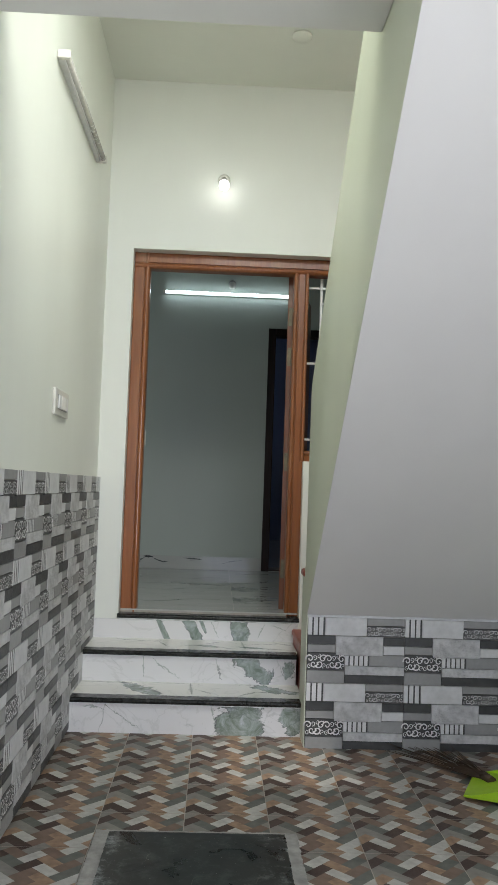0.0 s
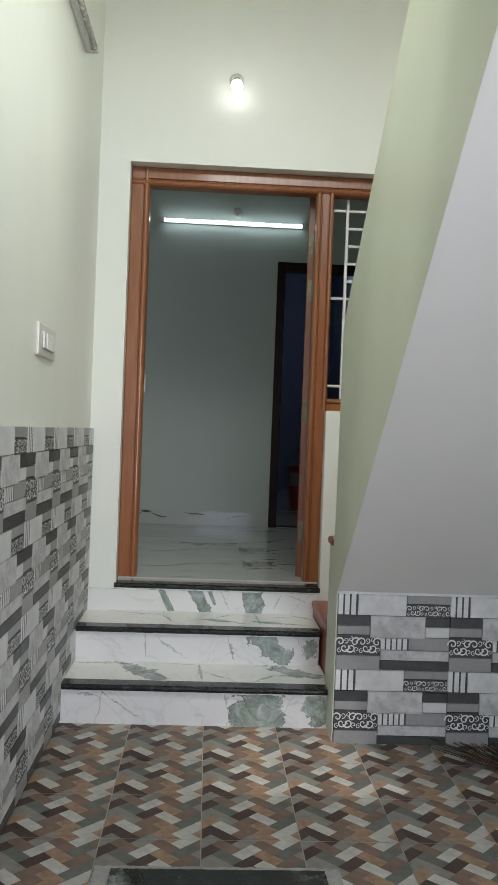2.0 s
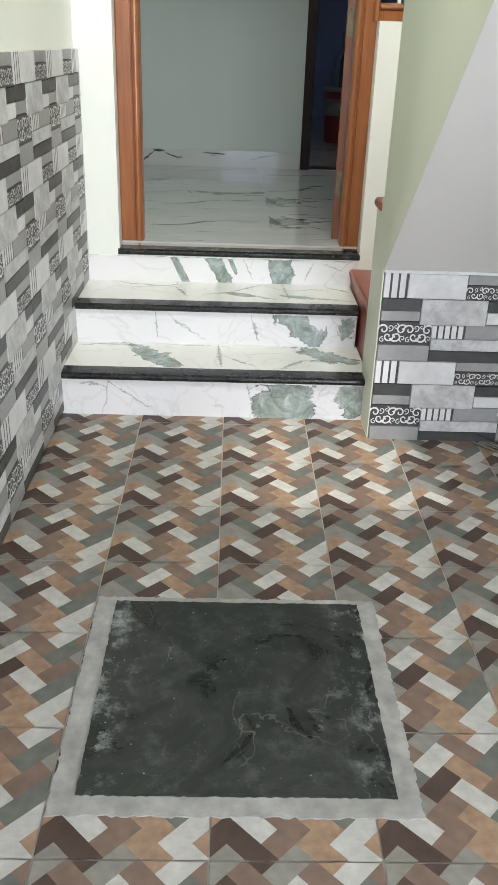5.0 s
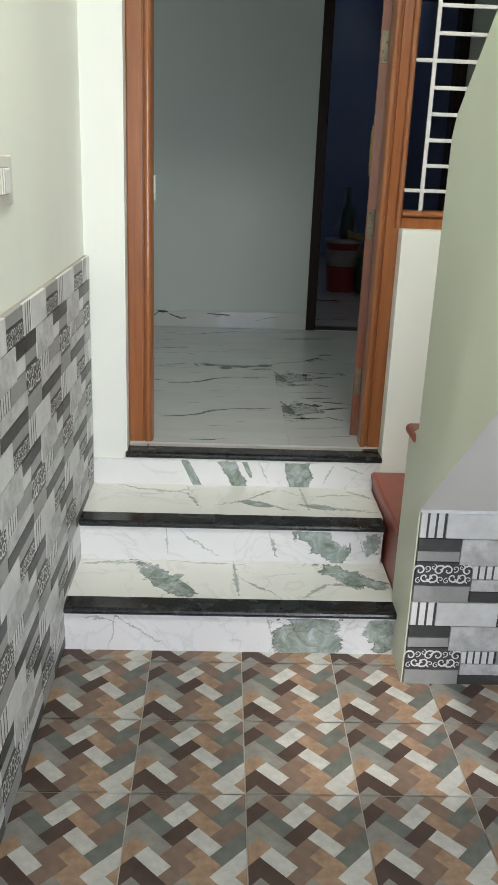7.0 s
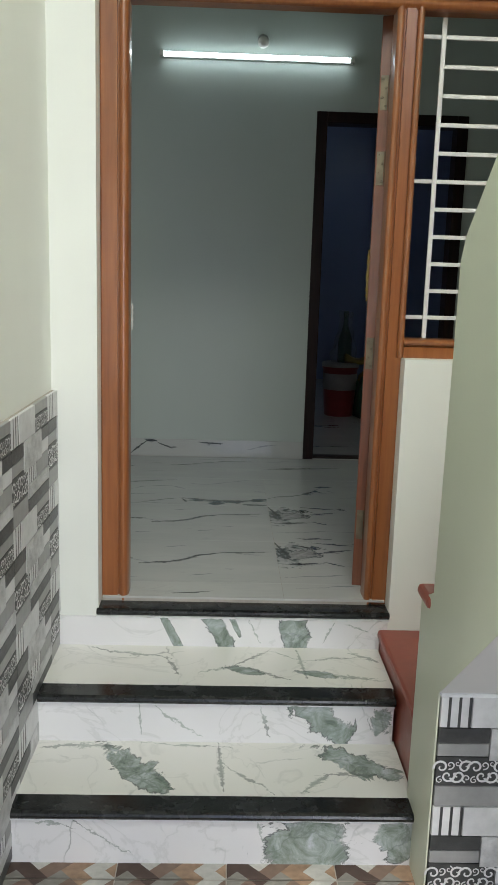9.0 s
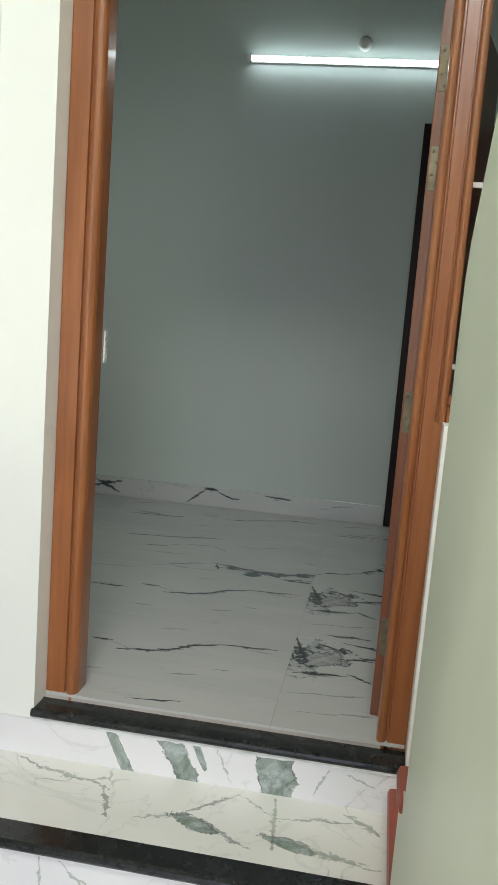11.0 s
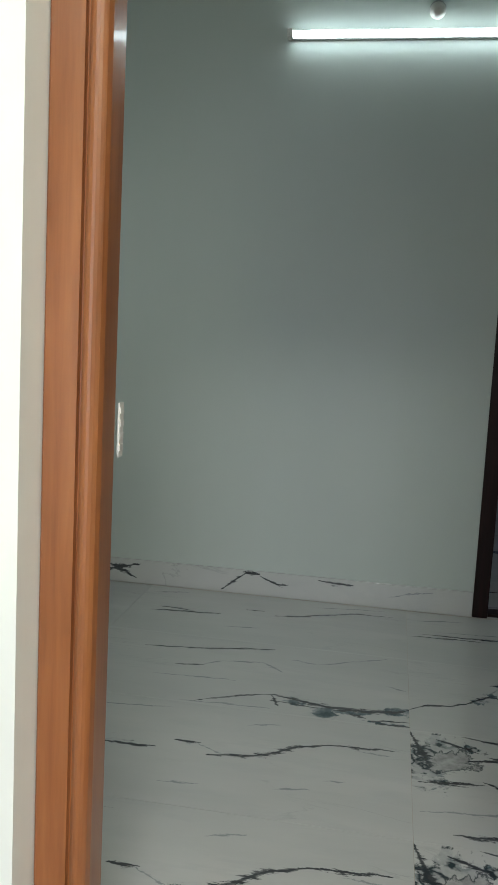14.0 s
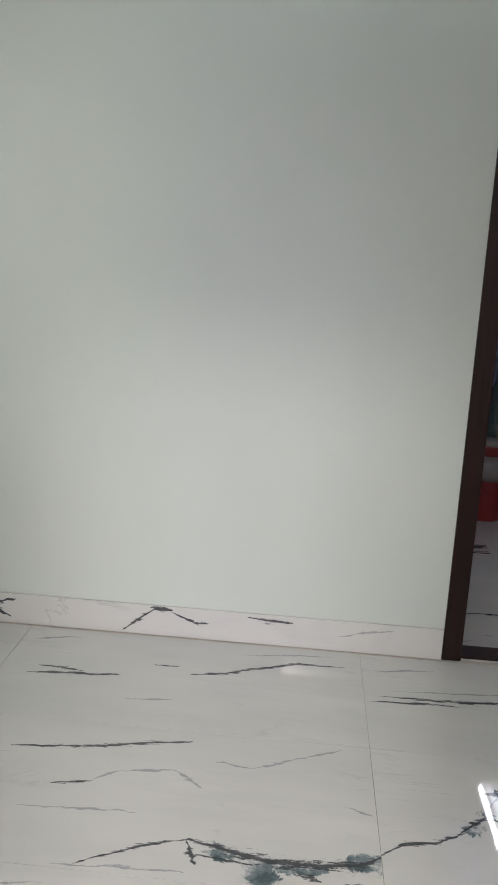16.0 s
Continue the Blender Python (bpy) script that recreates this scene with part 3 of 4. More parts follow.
core = [(0.488, FY + 0.014)] + bead(0.489, 0.512) + [(0.514, FY + 0.010), (0.518, FY + 0.010), (0.520, FY)]
back_edge = [(0.580, FY + 0.115), (0.524, FY + 0.115), (0.524, FY + 0.076), (0.488, FY + 0.075)]
door_part("frame_post", prism(core + [(0.580, FY)] + back_edge, SILL + 0.001, WB - 0.002, 2), TEAK)
door_part("frame_post", prism(core + [(0.550, FY), (0.552, FY + 0.010), (0.556, FY + 0.010)] + bead(0.557, 0.579) + back_edge, WB - 0.002, DT - 0.09, 2), TEAK)
door_part("frame_head", rail(DT - 0.002, DT - 0.098, DX0 + 0.005, 1.452), TEAK)
door_part("window_rail", rail(WB - 0.004, WB + 0.068, 0.579, 1.37), TEAK)
door_part("frame_post", post(1.455, 1.375, WB + 0.003, DT - 0.094), TEAK)

HINGE = (0.508, 5.045)
leaf = door_part("door_leaf", bmesh.new(), LEAFWOOD, "teak door leaf standing open")
leaf.data = mesh_of(boxes((-0.044, 0.0, 0.0, 0.86, SILL + 0.012, DT - 0.075), (-0.050, 0.0, 0.10, 0.40, SILL + 0.2, 1.35), (-0.050, 0.0, 0.46, 0.76, SILL + 0.2, 1.35), (-0.050, 0.0, 0.10, 0.40, 1.5, 2.4), (-0.050, 0.0, 0.46, 0.76, 1.5, 2.4), bevel=0.003), "door_leaf", LEAFWOOD)
LEAF = pose(HINGE[0], HINGE[1], 0, 0, 0, -13)
leaf.parent, leaf.matrix_parent_inverse = door, door.matrix_basis.inverted()
leaf.matrix_parent_inverse = Matrix.Translation(door.location).inverted()
leaf.matrix_basis = LEAF
for z in (2.33, 2.074, 1.411, 0.744):
    bm = boxes((-0.038, -0.012, -0.003, 0.001, z - 0.058, z + 0.058), bevel=0.001)
    for dz in (-0.045, -0.016, 0.016, 0.045):
        lathe([(0.0045, 0), (0.004, 0.0015), (0.0015, 0.002)], 10, bm, pose(-0.025 + 0.006 * (1 if dz * 100 % 2 > 1 else -1), -0.003, z + dz, 90))
    h = part("hinge", bm, STEEL, leaf, "dull steel butt hinge")
    bm = bmesh.new()
    rod(bm, (-0.004, -0.006, z - 0.06), (-0.004, -0.006, z + 0.06), 0.005, sides=10)
    part("hinge_pin", bm, STEEL, leaf)
bm = bmesh.new()
lathe([(0.004, -0.115), (0.007, -0.112), (0.004, -0.104), (0.009, -0.09), (0.006, -0.08), (0.010, -0.06), (0.007, -0.04), (0.011, 0.0), (0.007, 0.04), (0.010, 0.06), (0.006, 0.08), (0.009, 0.09), (0.004, 0.104), (0.007, 0.112), (0.003, 0.118)], 12, bm, pose(-0.095, 0.78, 1.70))
rod(bm, (-0.048, 0.78, 1.63), (-0.095, 0.78, 1.64), 0.006, sides=8)
rod(bm, (-0.048, 0.78, 1.77), (-0.095, 0.78, 1.76), 0.006, sides=8)
part("handle", bm, BRASS, leaf, "turned brass pull handle")
bm = boxes((-0.3985, -0.3945, 4.990, 5.012, 1.478, 1.572), bevel=0.001)
for dz in (-0.03, -0.01, 0.012, 0.034):
    box(bm, -0.395, -0.3930, 4.992, 5.010, 1.519 + dz, 1.531 + dz, 0.001)
door_part("strike_plate", bm, PLASTIC, "ivory enamelled strike plate")

grille = thing("window_grille", (1.0, 5.0, 1.47), "white painted iron grille of flat bars in the window", "grille")


def bar(x0, x1, z0, z1, y=4.985):
    ob = part("bar", boxes((x0, x1, y - 0.005, y + 0.005, z0, z1), bevel=0.0015), WHITE_IRON, grille)
    ob.matrix_parent_inverse = Matrix.Translation(grille.location).inverted()


for x in (0.667, 1.29):
    bar(x - 0.008, x + 0.008, WB + 0.066, DT - 0.096)
for i in range(11):
    z = 2.504 - 0.0952 * i
    long_bar = i % 5 == 0
    bar(0.579 if long_bar else 0.667, 1.376 if long_bar else 1.29, z - 0.007, z + 0.007, 4.993)

# ---- black door frame between the rooms ----
back = tagged(thing("door_2", (0.95, YB, FLOOR), "dark brown wooden door frame standing open to a blue room", "door"), kind="structure")


def back_part(name, bm):
    ob = part(name, bm, DARKWOOD, back)
    ob.matrix_parent_inverse = Matrix.Translation(back.location).inverted()


back_part("frame_post", boxes((BX0, BX0 + 0.068, YB - 0.012, YB + 0.118, FLOOR - 0.003, BT), bevel=0.004))
back_part("frame_post", boxes((BX1 - 0.068, BX1, YB - 0.012, YB + 0.118, FLOOR - 0.003, BT), bevel=0.004))
back_part("frame_head", boxes((BX0 + 0.068, BX1 - 0.068, YB - 0.012, YB + 0.118, BT - 0.068, BT), bevel=0.004))
back_part("threshold", boxes((BX0 + 0.068, BX1 - 0.068, YB + 0.01, YB + 0.10, FLOOR - 0.003, FLOOR + 0.012), bevel=0.003))

# ---- fittings ----


def tube_lamp(at, along, lit, label):
    """A straight tube on a slim batten; along: length."""
    t = thing("tube_light", at, label, "lamp")
    part("batten", boxes((-along / 2, along / 2, 0.0, 0.022, -0.016, 0.016), bevel=0.004), WHITE_IRON, t)
    bm = bmesh.new()
    rod(bm, (-along / 2 + 0.012, -0.018, 0), (along / 2 - 0.012, -0.018, 0), 0.013, sides=16)
    part("tube", bm, lit, t, "glass tube")
    for s in (-1, 1):
        part("end_cap", boxes((s * along / 2 - 0.012, s * along / 2 + 0.012, -0.034, 0.02, -0.018, 0.018), bevel=0.004), PLASTIC, t)
    return t


tube_lamp((0.096, YB - 0.022, 3.002), 1.165, TUBE_ON, "lit white tube light on the inner room wall")
TUBE_DIM = glow("lit_far_tube", (0.84, 0.95, 1.0), 22.0)
UNLIT = surface("unlit_tube_glass", (0.62, 0.60, 0.55), 0.9, 0.25, 40, 10, 0.02)
side_tube = tube_lamp((XL + 0.022, 3.706, 2.972), 1.09, UNLIT, "unlit tube light fitted along the porch wall")
side_tube.rotation_euler = (0, 0, radians(90))
blue_tube = tube_lamp((XB - 0.022, 10.4, 3.31), 1.17, TUBE_DIM, "lit tube light on the blue room wall")
blue_tube.rotation_euler = (0, 0, radians(-90))

knob = thing("bulb_socket", (0.130, YB, 3.075), "round translucent bulb above the tube light", "lamp")
part("rose", lathe([(0.034, 0.0), (0.034, 0.014), (0.022, 0.022), (0.02, 0.035)], 20, None, pose(0, 0, 0.03, 90)), GREY_PLASTIC, knob)
part("bulb", lathe([(0.012, 0.03), (0.024, 0.05), (0.034, 0.075), (0.03, 0.10), (0.014, 0.115)], 20, None, pose(0, 0.01, 0.03, 110)), PLASTIC, knob)

lamp = thing("wall_bulb", (0.034, YF, 3.10), "lit bulb in a holder on the wall above the door", "lamp")
part("rose", lathe([(0.036, 0), (0.036, 0.012), (0.026, 0.02)], 20, None, pose(0, 0, 0, 90)), PLASTIC, lamp)
part("holder", lathe([(0.018, 0.0), (0.018, 0.05), (0.021, 0.055)], 16, None, pose(0, -0.012, 0, 128)), PLASTIC, lamp)
part("bulb", lathe([(0.016, 0.05), (0.024, 0.065), (0.031, 0.09), (0.030, 0.11), (0.02, 0.126), (0.006, 0.131)], 20, None, pose(0, -0.012, 0, 128)), BULB_ON, lamp)

sw = thing("switch_board", (XL, 3.55, 1.584), "ivory wall switch board with grey switches", "switch")
part("plate", boxes((0.0, 0.013, -0.155, 0.155, -0.058, 0.058), bevel=0.005), PLASTIC, sw)
part("recess", boxes((0.0125, 0.0145, -0.105, 0.105, -0.032, 0.032)), GREY_PLASTIC, sw, "dark gap round the switches")
for y0, y1 in ((-0.10, -0.055), (0.055, 0.10)):
    part("switch", boxes((0.014, 0.021, y0, y1, -0.029, 0.029), bevel=0.003), WHITE_IRON, sw)
for i in range(5):
    part("ridge", boxes((0.014, 0.023, -0.05 + 0.021 * i, -0.035 + 0.021 * i, -0.029, 0.029), bevel=0.002), PLASTIC, sw)

rose = thing("ceiling_rose", (0.43, 4.22, CEIL), "flat round white cover plate on the porch ceiling", "fitting")
part("plate", lathe([(0.055, 0), (0.055, -0.012), (0.045, -0.022), (0.01, -0.024)], 28), CREAM, rose)

cable = thing("cable", (XL, 3.90, 2.99), "short loop of white cable beside the tube light", "cable")
bm = bmesh.new()
pts = [(0.004, 0.02 + 0.06 * math.sin(i * 0.55), 0.16 * i / 9 * 0.6) for i in range(10)]
for a, b in zip(pts, pts[1:]):
    rod(bm, a, b, 0.005, sides=6)
part("wire", bm, WHITE_IRON, cable)

# ---- inspection cover in the porch floor ----
cover = thing("inspection_cover", (0.033, 2.567, 0.0), "black stone slab set in rough cement in the floor", "manhole cover")
rng = random.Random(4)


def ragged(x0, x1, y0, y1, amp, n=22):
    out = []
    for (ax, ay), (bx, by) in zip(((x0, y0), (x1, y0), (x1, y1), (x0, y1)), ((x1, y0), (x1, y1), (x0, y1), (x0, y0))):
        for i in range(n):
            f = i / n
            out.append((ax + (bx - ax) * f + rng.uniform(-amp, amp), ay + (by - ay) * f + rng.uniform(-amp, amp)))
    return out


k = Nodes("worn_black_slab")
smear = k.noise(3.2, 6, 0.62, distortion=1.4)
col = k.ramp(smear, (0.40, (0.006, 0.010, 0.009)), (0.49, (0.016, 0.020, 0.018)), (0.55, (0.028, 0.031, 0.028)), (0.63, (0.014, 0.019, 0.017)))
dust = k.ramp(k.noise(15, 8, 0.74), (0.50, 0.0), (0.66, 1.0))
edge = k.ramp(k.math("ADD", k.math("ABSOLUTE", k.xyz()[0]), k.math("MULTIPLY", k.noise(7, 5), 0.12)), (0.28, 0.0), (0.37, 1.0))
col = k.mix(k.math("MULTIPLY", dust, k.math("ADD", 0.13, k.math("MULTIPLY", edge, 0.8))), col, (0.34, 0.37, 0.36))
col = k.mix(k.math("MULTIPLY", k.cracks(3.1, 0.012, 0.3), k.ramp(k.noise(4, 3), (0.5, 0.0), (0.62, 0.5))), col, (0.22, 0.21, 0.18))
col = k.mix(k.ramp(k.noise(120, 2), (0.72, 0.0), (0.76, 0.8)), col, (0.5, 0.5, 0.48))
k.bump(k.noise(40, 4), 0.06)
SLAB = k.done(col, k.ramp(smear, (0.35, 0.22), (0.6, 0.45)))
part("cement_border", prism(ragged(-0.362, 0.357, -0.352, 0.330, 0.0035, 70), -0.02, 0.0035, 2), CEMENT, cover, "rough grey cement border")
part("slab", prism(ragged(-0.312, 0.313, -0.307, 0.309, 0.0016, 60), -0.02, 0.0075, 2), SLAB, cover, "dusty black stone slab")

# ---- broom and dustpan ----
broom = thing("broom", (1.25, 3.45, 0.0), "dark stick broom lying on the floor tiles", "broom")
rng = random.Random(9)
bm = bmesh.new()
for i in range(46):
    f = rng.uniform(-1, 1)
    a = (0.0 + 0.012 * f, 0.012 * rng.uniform(-1, 1), 0.035 + 0.014 * rng.uniform(-1, 1))
    b = (-0.16 + 0.19 * f + rng.uniform(-0.02, 0.02), 0.43 + rng.uniform(-0.05, 0.03), 0.006 + rng.uniform(0, 0.03))
    rod(bm, a, b, 0.0022, 0.0010, 5)
part("bristles", bm, BARK, broom)
bm = bmesh.new()
rod(bm, (0.02, -0.05, 0.03), (0.0, 0.02, 0.034), 0.022, sides=10)
part("binding", bm, BARK, broom)
pan = thing("dustpan", (1.30, 3.42, 0.0), "lime green plastic dustpan lying beside the broom", "dustpan")
part("scoop", prism([(-0.13, 0.006), (0.10, 0.03), (0.13, 0.075), (0.14, 0.075), (0.12, 0.012), (0.10, 0.0), (-0.13, 0.0)], -0.13, 0.13, 0, 0.003), LIMEGREEN, pan)
for x in (-0.13, 0.124):
    part("side_wall", prism([(-0.12, 0.004), (0.13, 0.02), (0.135, 0.078), (0.06, 0.06)], x, x + 0.006, 0, 0.001), LIMEGREEN, pan)
bm = bmesh.new()
rod(bm, (0, 0.12, 0.06), (0.01, 0.28, 0.075), 0.014, 0.011, 10)
part("grip", bm, LIMEGREEN, pan)
pan.rotation_euler = (0, 0, radians(-115))
pan.location = (1.32, 3.34, 0.014)
pan.scale = (1.25, 1.25, 1.25)

# ---- the store of goods in the blue room ----
bk = thing("bucket", (0.97, 9.33, FLOOR), "red plastic paint bucket with a white band", "bucket")
bk.scale = (1.08, 1.08, 1.15)
part("pail", lathe([(0.115, 0), (0.12, 0.01), (0.142, 0.36), (0.150, 0.37), (0.150, 0.385), (0.138, 0.385), (0.136, 0.36), (0.11, 0.02)], 28), BUCKET, bk)
part("label_band", lathe([(0.1335, 0.205), (0.1425, 0.33), (0.1405, 0.33), (0.1315, 0.205)], 28), BUCKET_W, bk, "white printed band")
part("lid", lathe([(0.152, 0.38), (0.154, 0.40), (0.146, 0.412), (0.02, 0.414)], 28), BUCKET_W, bk)
btl = thing("bottle", (1.0, 9.33, FLOOR + 0.476), "dark green bottle in clear wrap on the bucket", "bottle")
btl.scale = (1.2, 1.2, 1.35)
part("bottle_body", lathe([(0.05, 0), (0.052, 0.02), (0.05, 0.16), (0.02, 0.23), (0.016, 0.30), (0.02, 0.305), (0.018, 0.33)], 20), BOTTLE, btl)
wrap = lathe([(0.085, 0.0), (0.095, 0.03), (0.098, 0.06), (0.090, 0.09), (0.080, 0.12), (0.072, 0.15), (0.064, 0.18), (0.056, 0.21), (0.050, 0.24), (0.046, 0.265), (0.044, 0.29), (0.050, 0.31), (0.046, 0.325), (0.02, 0.33)], 26)
for v in wrap.verts:
    f = 1 + 0.28 * noise.noise(v.co * 16) + 0.22 * noise.noise(v.co * 45)
    v.co.x, v.co.y, v.co.z = v.co.x * f, v.co.y * f, v.co.z + 0.02 * noise.noise(v.co * 22) * min(1, v.co.z * 20)
for f in wrap.faces:
    f.smooth = False
part("wrap", wrap, WRAP, btl, "crumpled clear plastic wrap")


k = Nodes("yellow_and_green_woven_sack")
side = k.math("LESS_THAN", k.math("ADD", k.xyz()[0], k.math("MULTIPLY", k.noise(5, 3), 0.10)), -0.045)
weave = k.noise(150, 2)
col = k.mix(side, k.ramp(k.noise(7, 5), (0.35, (0.20, 0.135, 0.018)), (0.65, (0.31, 0.21, 0.032))), k.ramp(k.noise(9, 4), (0.4, (0.010, 0.036, 0.022)), (0.6, (0.025, 0.070, 0.038))))
k.bump(k.math("ADD", weave, k.math("MULTIPLY", k.noise(18, 4), 2.0)), 0.4, 0.004)
SACKTWO = k.done(col, 0.5)


def sack(at, r, h, label, mat):
    t = thing("sack", at, label, "sack", "sacks in the store room")
    bm = bmesh.new()
    prof = [(0.70, 0), (0.96, 0.05), (1.0, 0.25), (0.95, 0.5), (0.74, 0.72), (0.38, 0.86), (0.16, 0.93), (0.20, 0.98), (0.34, 1.08)]
    lathe([(r * a, h * b) for a, b in prof], 40, bm)
    for v in bm.verts:
        a = math.atan2(v.co.y, v.co.x)
        f = 1 + 0.05 * math.sin(a * 9 + v.co.z * 6) * (0.4 + v.co.z / h) + 0.10 * noise.noise(v.co * 7)
        v.co.x *= f
        v.co.y *= f * 0.85
    part("bag", bm, mat, t)
    tie = lathe([(r * 0.17, h * 0.915), (r * 0.19, h * 0.93), (r * 0.17, h * 0.945)], 14)
    part("tie", tie, SACKGREEN, t)
    return t


s1 = sack((1.27, 9.12, FLOOR), 0.19, 0.50, "full yellow woven sack with a green side, tied at the neck", SACKTWO)
part("print_ring", prism([(0.052 * math.cos(a * 0.3142), 0.24 + 0.052 * math.sin(a * 0.3142)) for a in range(20)], -0.172, -0.166, 1), SACKGREEN, s1, "round dark green printed mark")
for i in range(5):
    part("print_bar", boxes((-0.10 + 0.042 * i, -0.072 + 0.042 * i, -0.158, -0.150, 0.325, 0.365)), SACKGREEN, s1)
sack((1.08, 9.42, FLOOR), 0.15, 0.36, "dark green and yellow sack slumped behind", SACKGREEN)
sack((1.30, 9.62, FLOOR), 0.15, 0.45, "full yellow woven sack tied at the neck", YELLOW)
s2 = thing("folded_sack", (1.10, 9.24, FLOOR + 0.476), "folded yellow sack lying over the bucket", "sack")
bm = boxes((-0.11, 0.16, -0.05, 0.07, 0.0, 0.05), bevel=0.018)
bmesh.ops.subdivide_edges(bm, edges=bm.edges, cuts=3, use_grid_fill=True)
for v in bm.verts:
    v.co.z += 0.05 * noise.noise(v.co * 9 + Vector((3, 1, 0)))
    v.co.y += 0.04 * noise.noise(v.co * 8)
part("cloth", bm, YELLOW, s2)

# ---- skirting ----
SK = floor_print("skirting_marble", [((-0.68, 0.515), (-0.555, 0.612), 0.009, 0.008, 1.0, 0.0), ((-0.58, 0.610), (-0.50, 0.606), 0.013, 0.006, 2.0, 0.0), ((-0.50, 0.60), (-0.40, 0.56), 0.005, 0.02, 3.0, 0.1), ((-0.42, 0.565), (-0.36, 0.57), 0.008, 0.008, 7.0, 0.0), ((-0.22, 0.605), (-0.06, 0.598), 0.011, 0.008, 4.0, 0.0), ((-1.3, 0.55), (-1.08, 0.60), 0.012, 0.03, 5.0, 0.0), ((-1.25, 0.60), (-1.1, 0.53), 0.012, 0.03, 8.0, 0.0)], [((0.1, 0.56), (0.3, 0.6), 0.006, 0.02, 6.0, 0.0)], lift=-0.013)
for ob_mat in [SK]:
    nt = ob_mat.node_tree
    for n in list(nt.nodes):
        if n.bl_idname == "ShaderNodeSeparateXYZ":
            for l in list(n.outputs[1].links):
                nt.links.new(n.outputs[2], l.to_socket)
skirt = setting("baseboard", boxes((-2.0, BX0 - 0.002, YB - 0.011, YB - 0.001, FLOOR - 0.003, FLOOR + 0.112), bevel=0.001), SK, "veined white marble skirting along the back wall")
setting("baseboard_east", boxes((BX1 + 0.002, 2.3, YB - 0.011, YB - 0.001, FLOOR - 0.003, FLOOR + 0.112), bevel=0.001), SK, "veined white marble skirting")

# ---- room floor tiles: 1.2 x 0.583 m, veined print, joints 2 mm ----
TW, TH = 1.2, 0.602
JX, JY = 0.187, 4.983
Y0 = 5.053                     # joint behind the threshold


def chain(points, width):
    """A vein through several points that swells in the middle and thins to both ends."""
    n = len(points) - 1
    w = [width * (0.25 + 0.75 * math.sin(math.pi * i / n) ** 0.6) for i in range(n + 1)]
    return [(p, q, w[i], w[i + 1]) for i, (p, q) in enumerate(zip(points, points[1:]))]


PR_A = floor_print("floor_print_a", chain([(0.62, 0.280), (0.72, 0.298), (0.80, 0.335), (0.87, 0.395), (0.97, 0.436)], 0.013) + chain([(0.97, 0.436), (1.05, 0.440), (1.15, 0.448)], 0.009)
                   + [((0.505, 0.337), (0.585, 0.343), 0.010, 0.006, 4.0, 0.0), ((0.30, 0.285), (0.46, 0.287), 0.011, 0.008, 5.0, 0.1), ((0.10, 0.33), (0.28, 0.30), 0.008, 0.015, 6.0, 0.3)],
                   [((0.57, 0.34), (0.66, 0.29), 0.005, 0.01, 7.0, 0.2), ((0.52, 0.105), (0.63, 0.12), 0.006, 0.02, 8.0, 0.3), ((0.70, 0.49), (0.80, 0.525), 0.006, 0.02, 9.0, 0.3), ((0.83, 0.145), (0.93, 0.17), 0.005, 0.02, 10.0, 0.3), ((0.96, 0.22), (1.02, 0.23), 0.006, 0.02, 11.0, 0.3), ((0.15, 0.52), (0.45, 0.55), 0.005, 0.03, 12.0, 0.4), ((1.04, 0.42), (1.14, 0.41), 0.006, 0.01, 13.0, 0.2)])
PR_B = floor_print("floor_print_b", chain([(0.50, 0.02), (0.63, 0.098), (0.745, 0.140)], 0.007) + chain([(0.745, 0.140), (0.83, 0.118), (0.90, 0.100), (1.05, 0.090), (1.15, 0.112), (1.205, 0.150)], 0.017)
                   + [((0.74, 0.135), (0.77, 0.055), 0.010, 0.01, 20.0, 0.0), ((0.76, 0.09), (0.90, 0.075), 0.007, 0.015, 21.0, 0.1), ((1.07, 0.028), (1.20, 0.045), 0.009, 0.010, 22.0, 0.0), ((1.09, 0.012), (1.20, 0.014), 0.010, 0.008, 23.0, 0.0), ((1.0, 0.06), (1.06, 0.045), 0.009, 0.01, 24.0, 0.1)]
                   + chain([(0.20, 0.452), (0.43, 0.481), (0.56, 0.521), (0.69, 0.550)], 0.010) + [((0.36, 0.305), (0.46, 0.325), 0.008, 0.02, 28.0, 0.2)],
                   [((0.46, 0.33), (0.52, 0.38), 0.008, 0.02, 29.0, 0.2), ((0.52, 0.38), (0.66, 0.41), 0.008, 0.02, 30.0, 0.2), ((0.66, 0.41), (0.75, 0.34), 0.008, 0.03, 31.0, 0.2), ((0.77, 0.46), (0.87, 0.45), 0.008, 0.03, 32.0, 0.2), ((0.87, 0.45), (1.0, 0.51), 0.009, 0.03, 33.0, 0.2), ((1.0, 0.51), (1.12, 0.58), 0.008, 0.02, 34.0, 0.2), ((0.45, 0.01), (0.75, 0.03), 0.006, 0.02, 35.0, 0.3), ((1.12, 0.32), (1.2, 0.29), 0.007, 0.02, 36.0, 0.2), ((0.3, 0.2), (0.6, 0.22), 0.005, 0.03, 37.0, 0.4)],
                   (), [((0.922, 0.052), (0.046, 0.060), 0, 0.30, 16), ((0.83, 0.10), (0.06, 0.022), -15, 0.5, 14), ((1.172, 0.120), (0.055, 0.036), 10, 0.28, 14), ((1.02, 0.075), (0.08, 0.018), 0, 0.5, 14), ((1.13, 0.02), (0.07, 0.012), 0, 0.5, 14)])
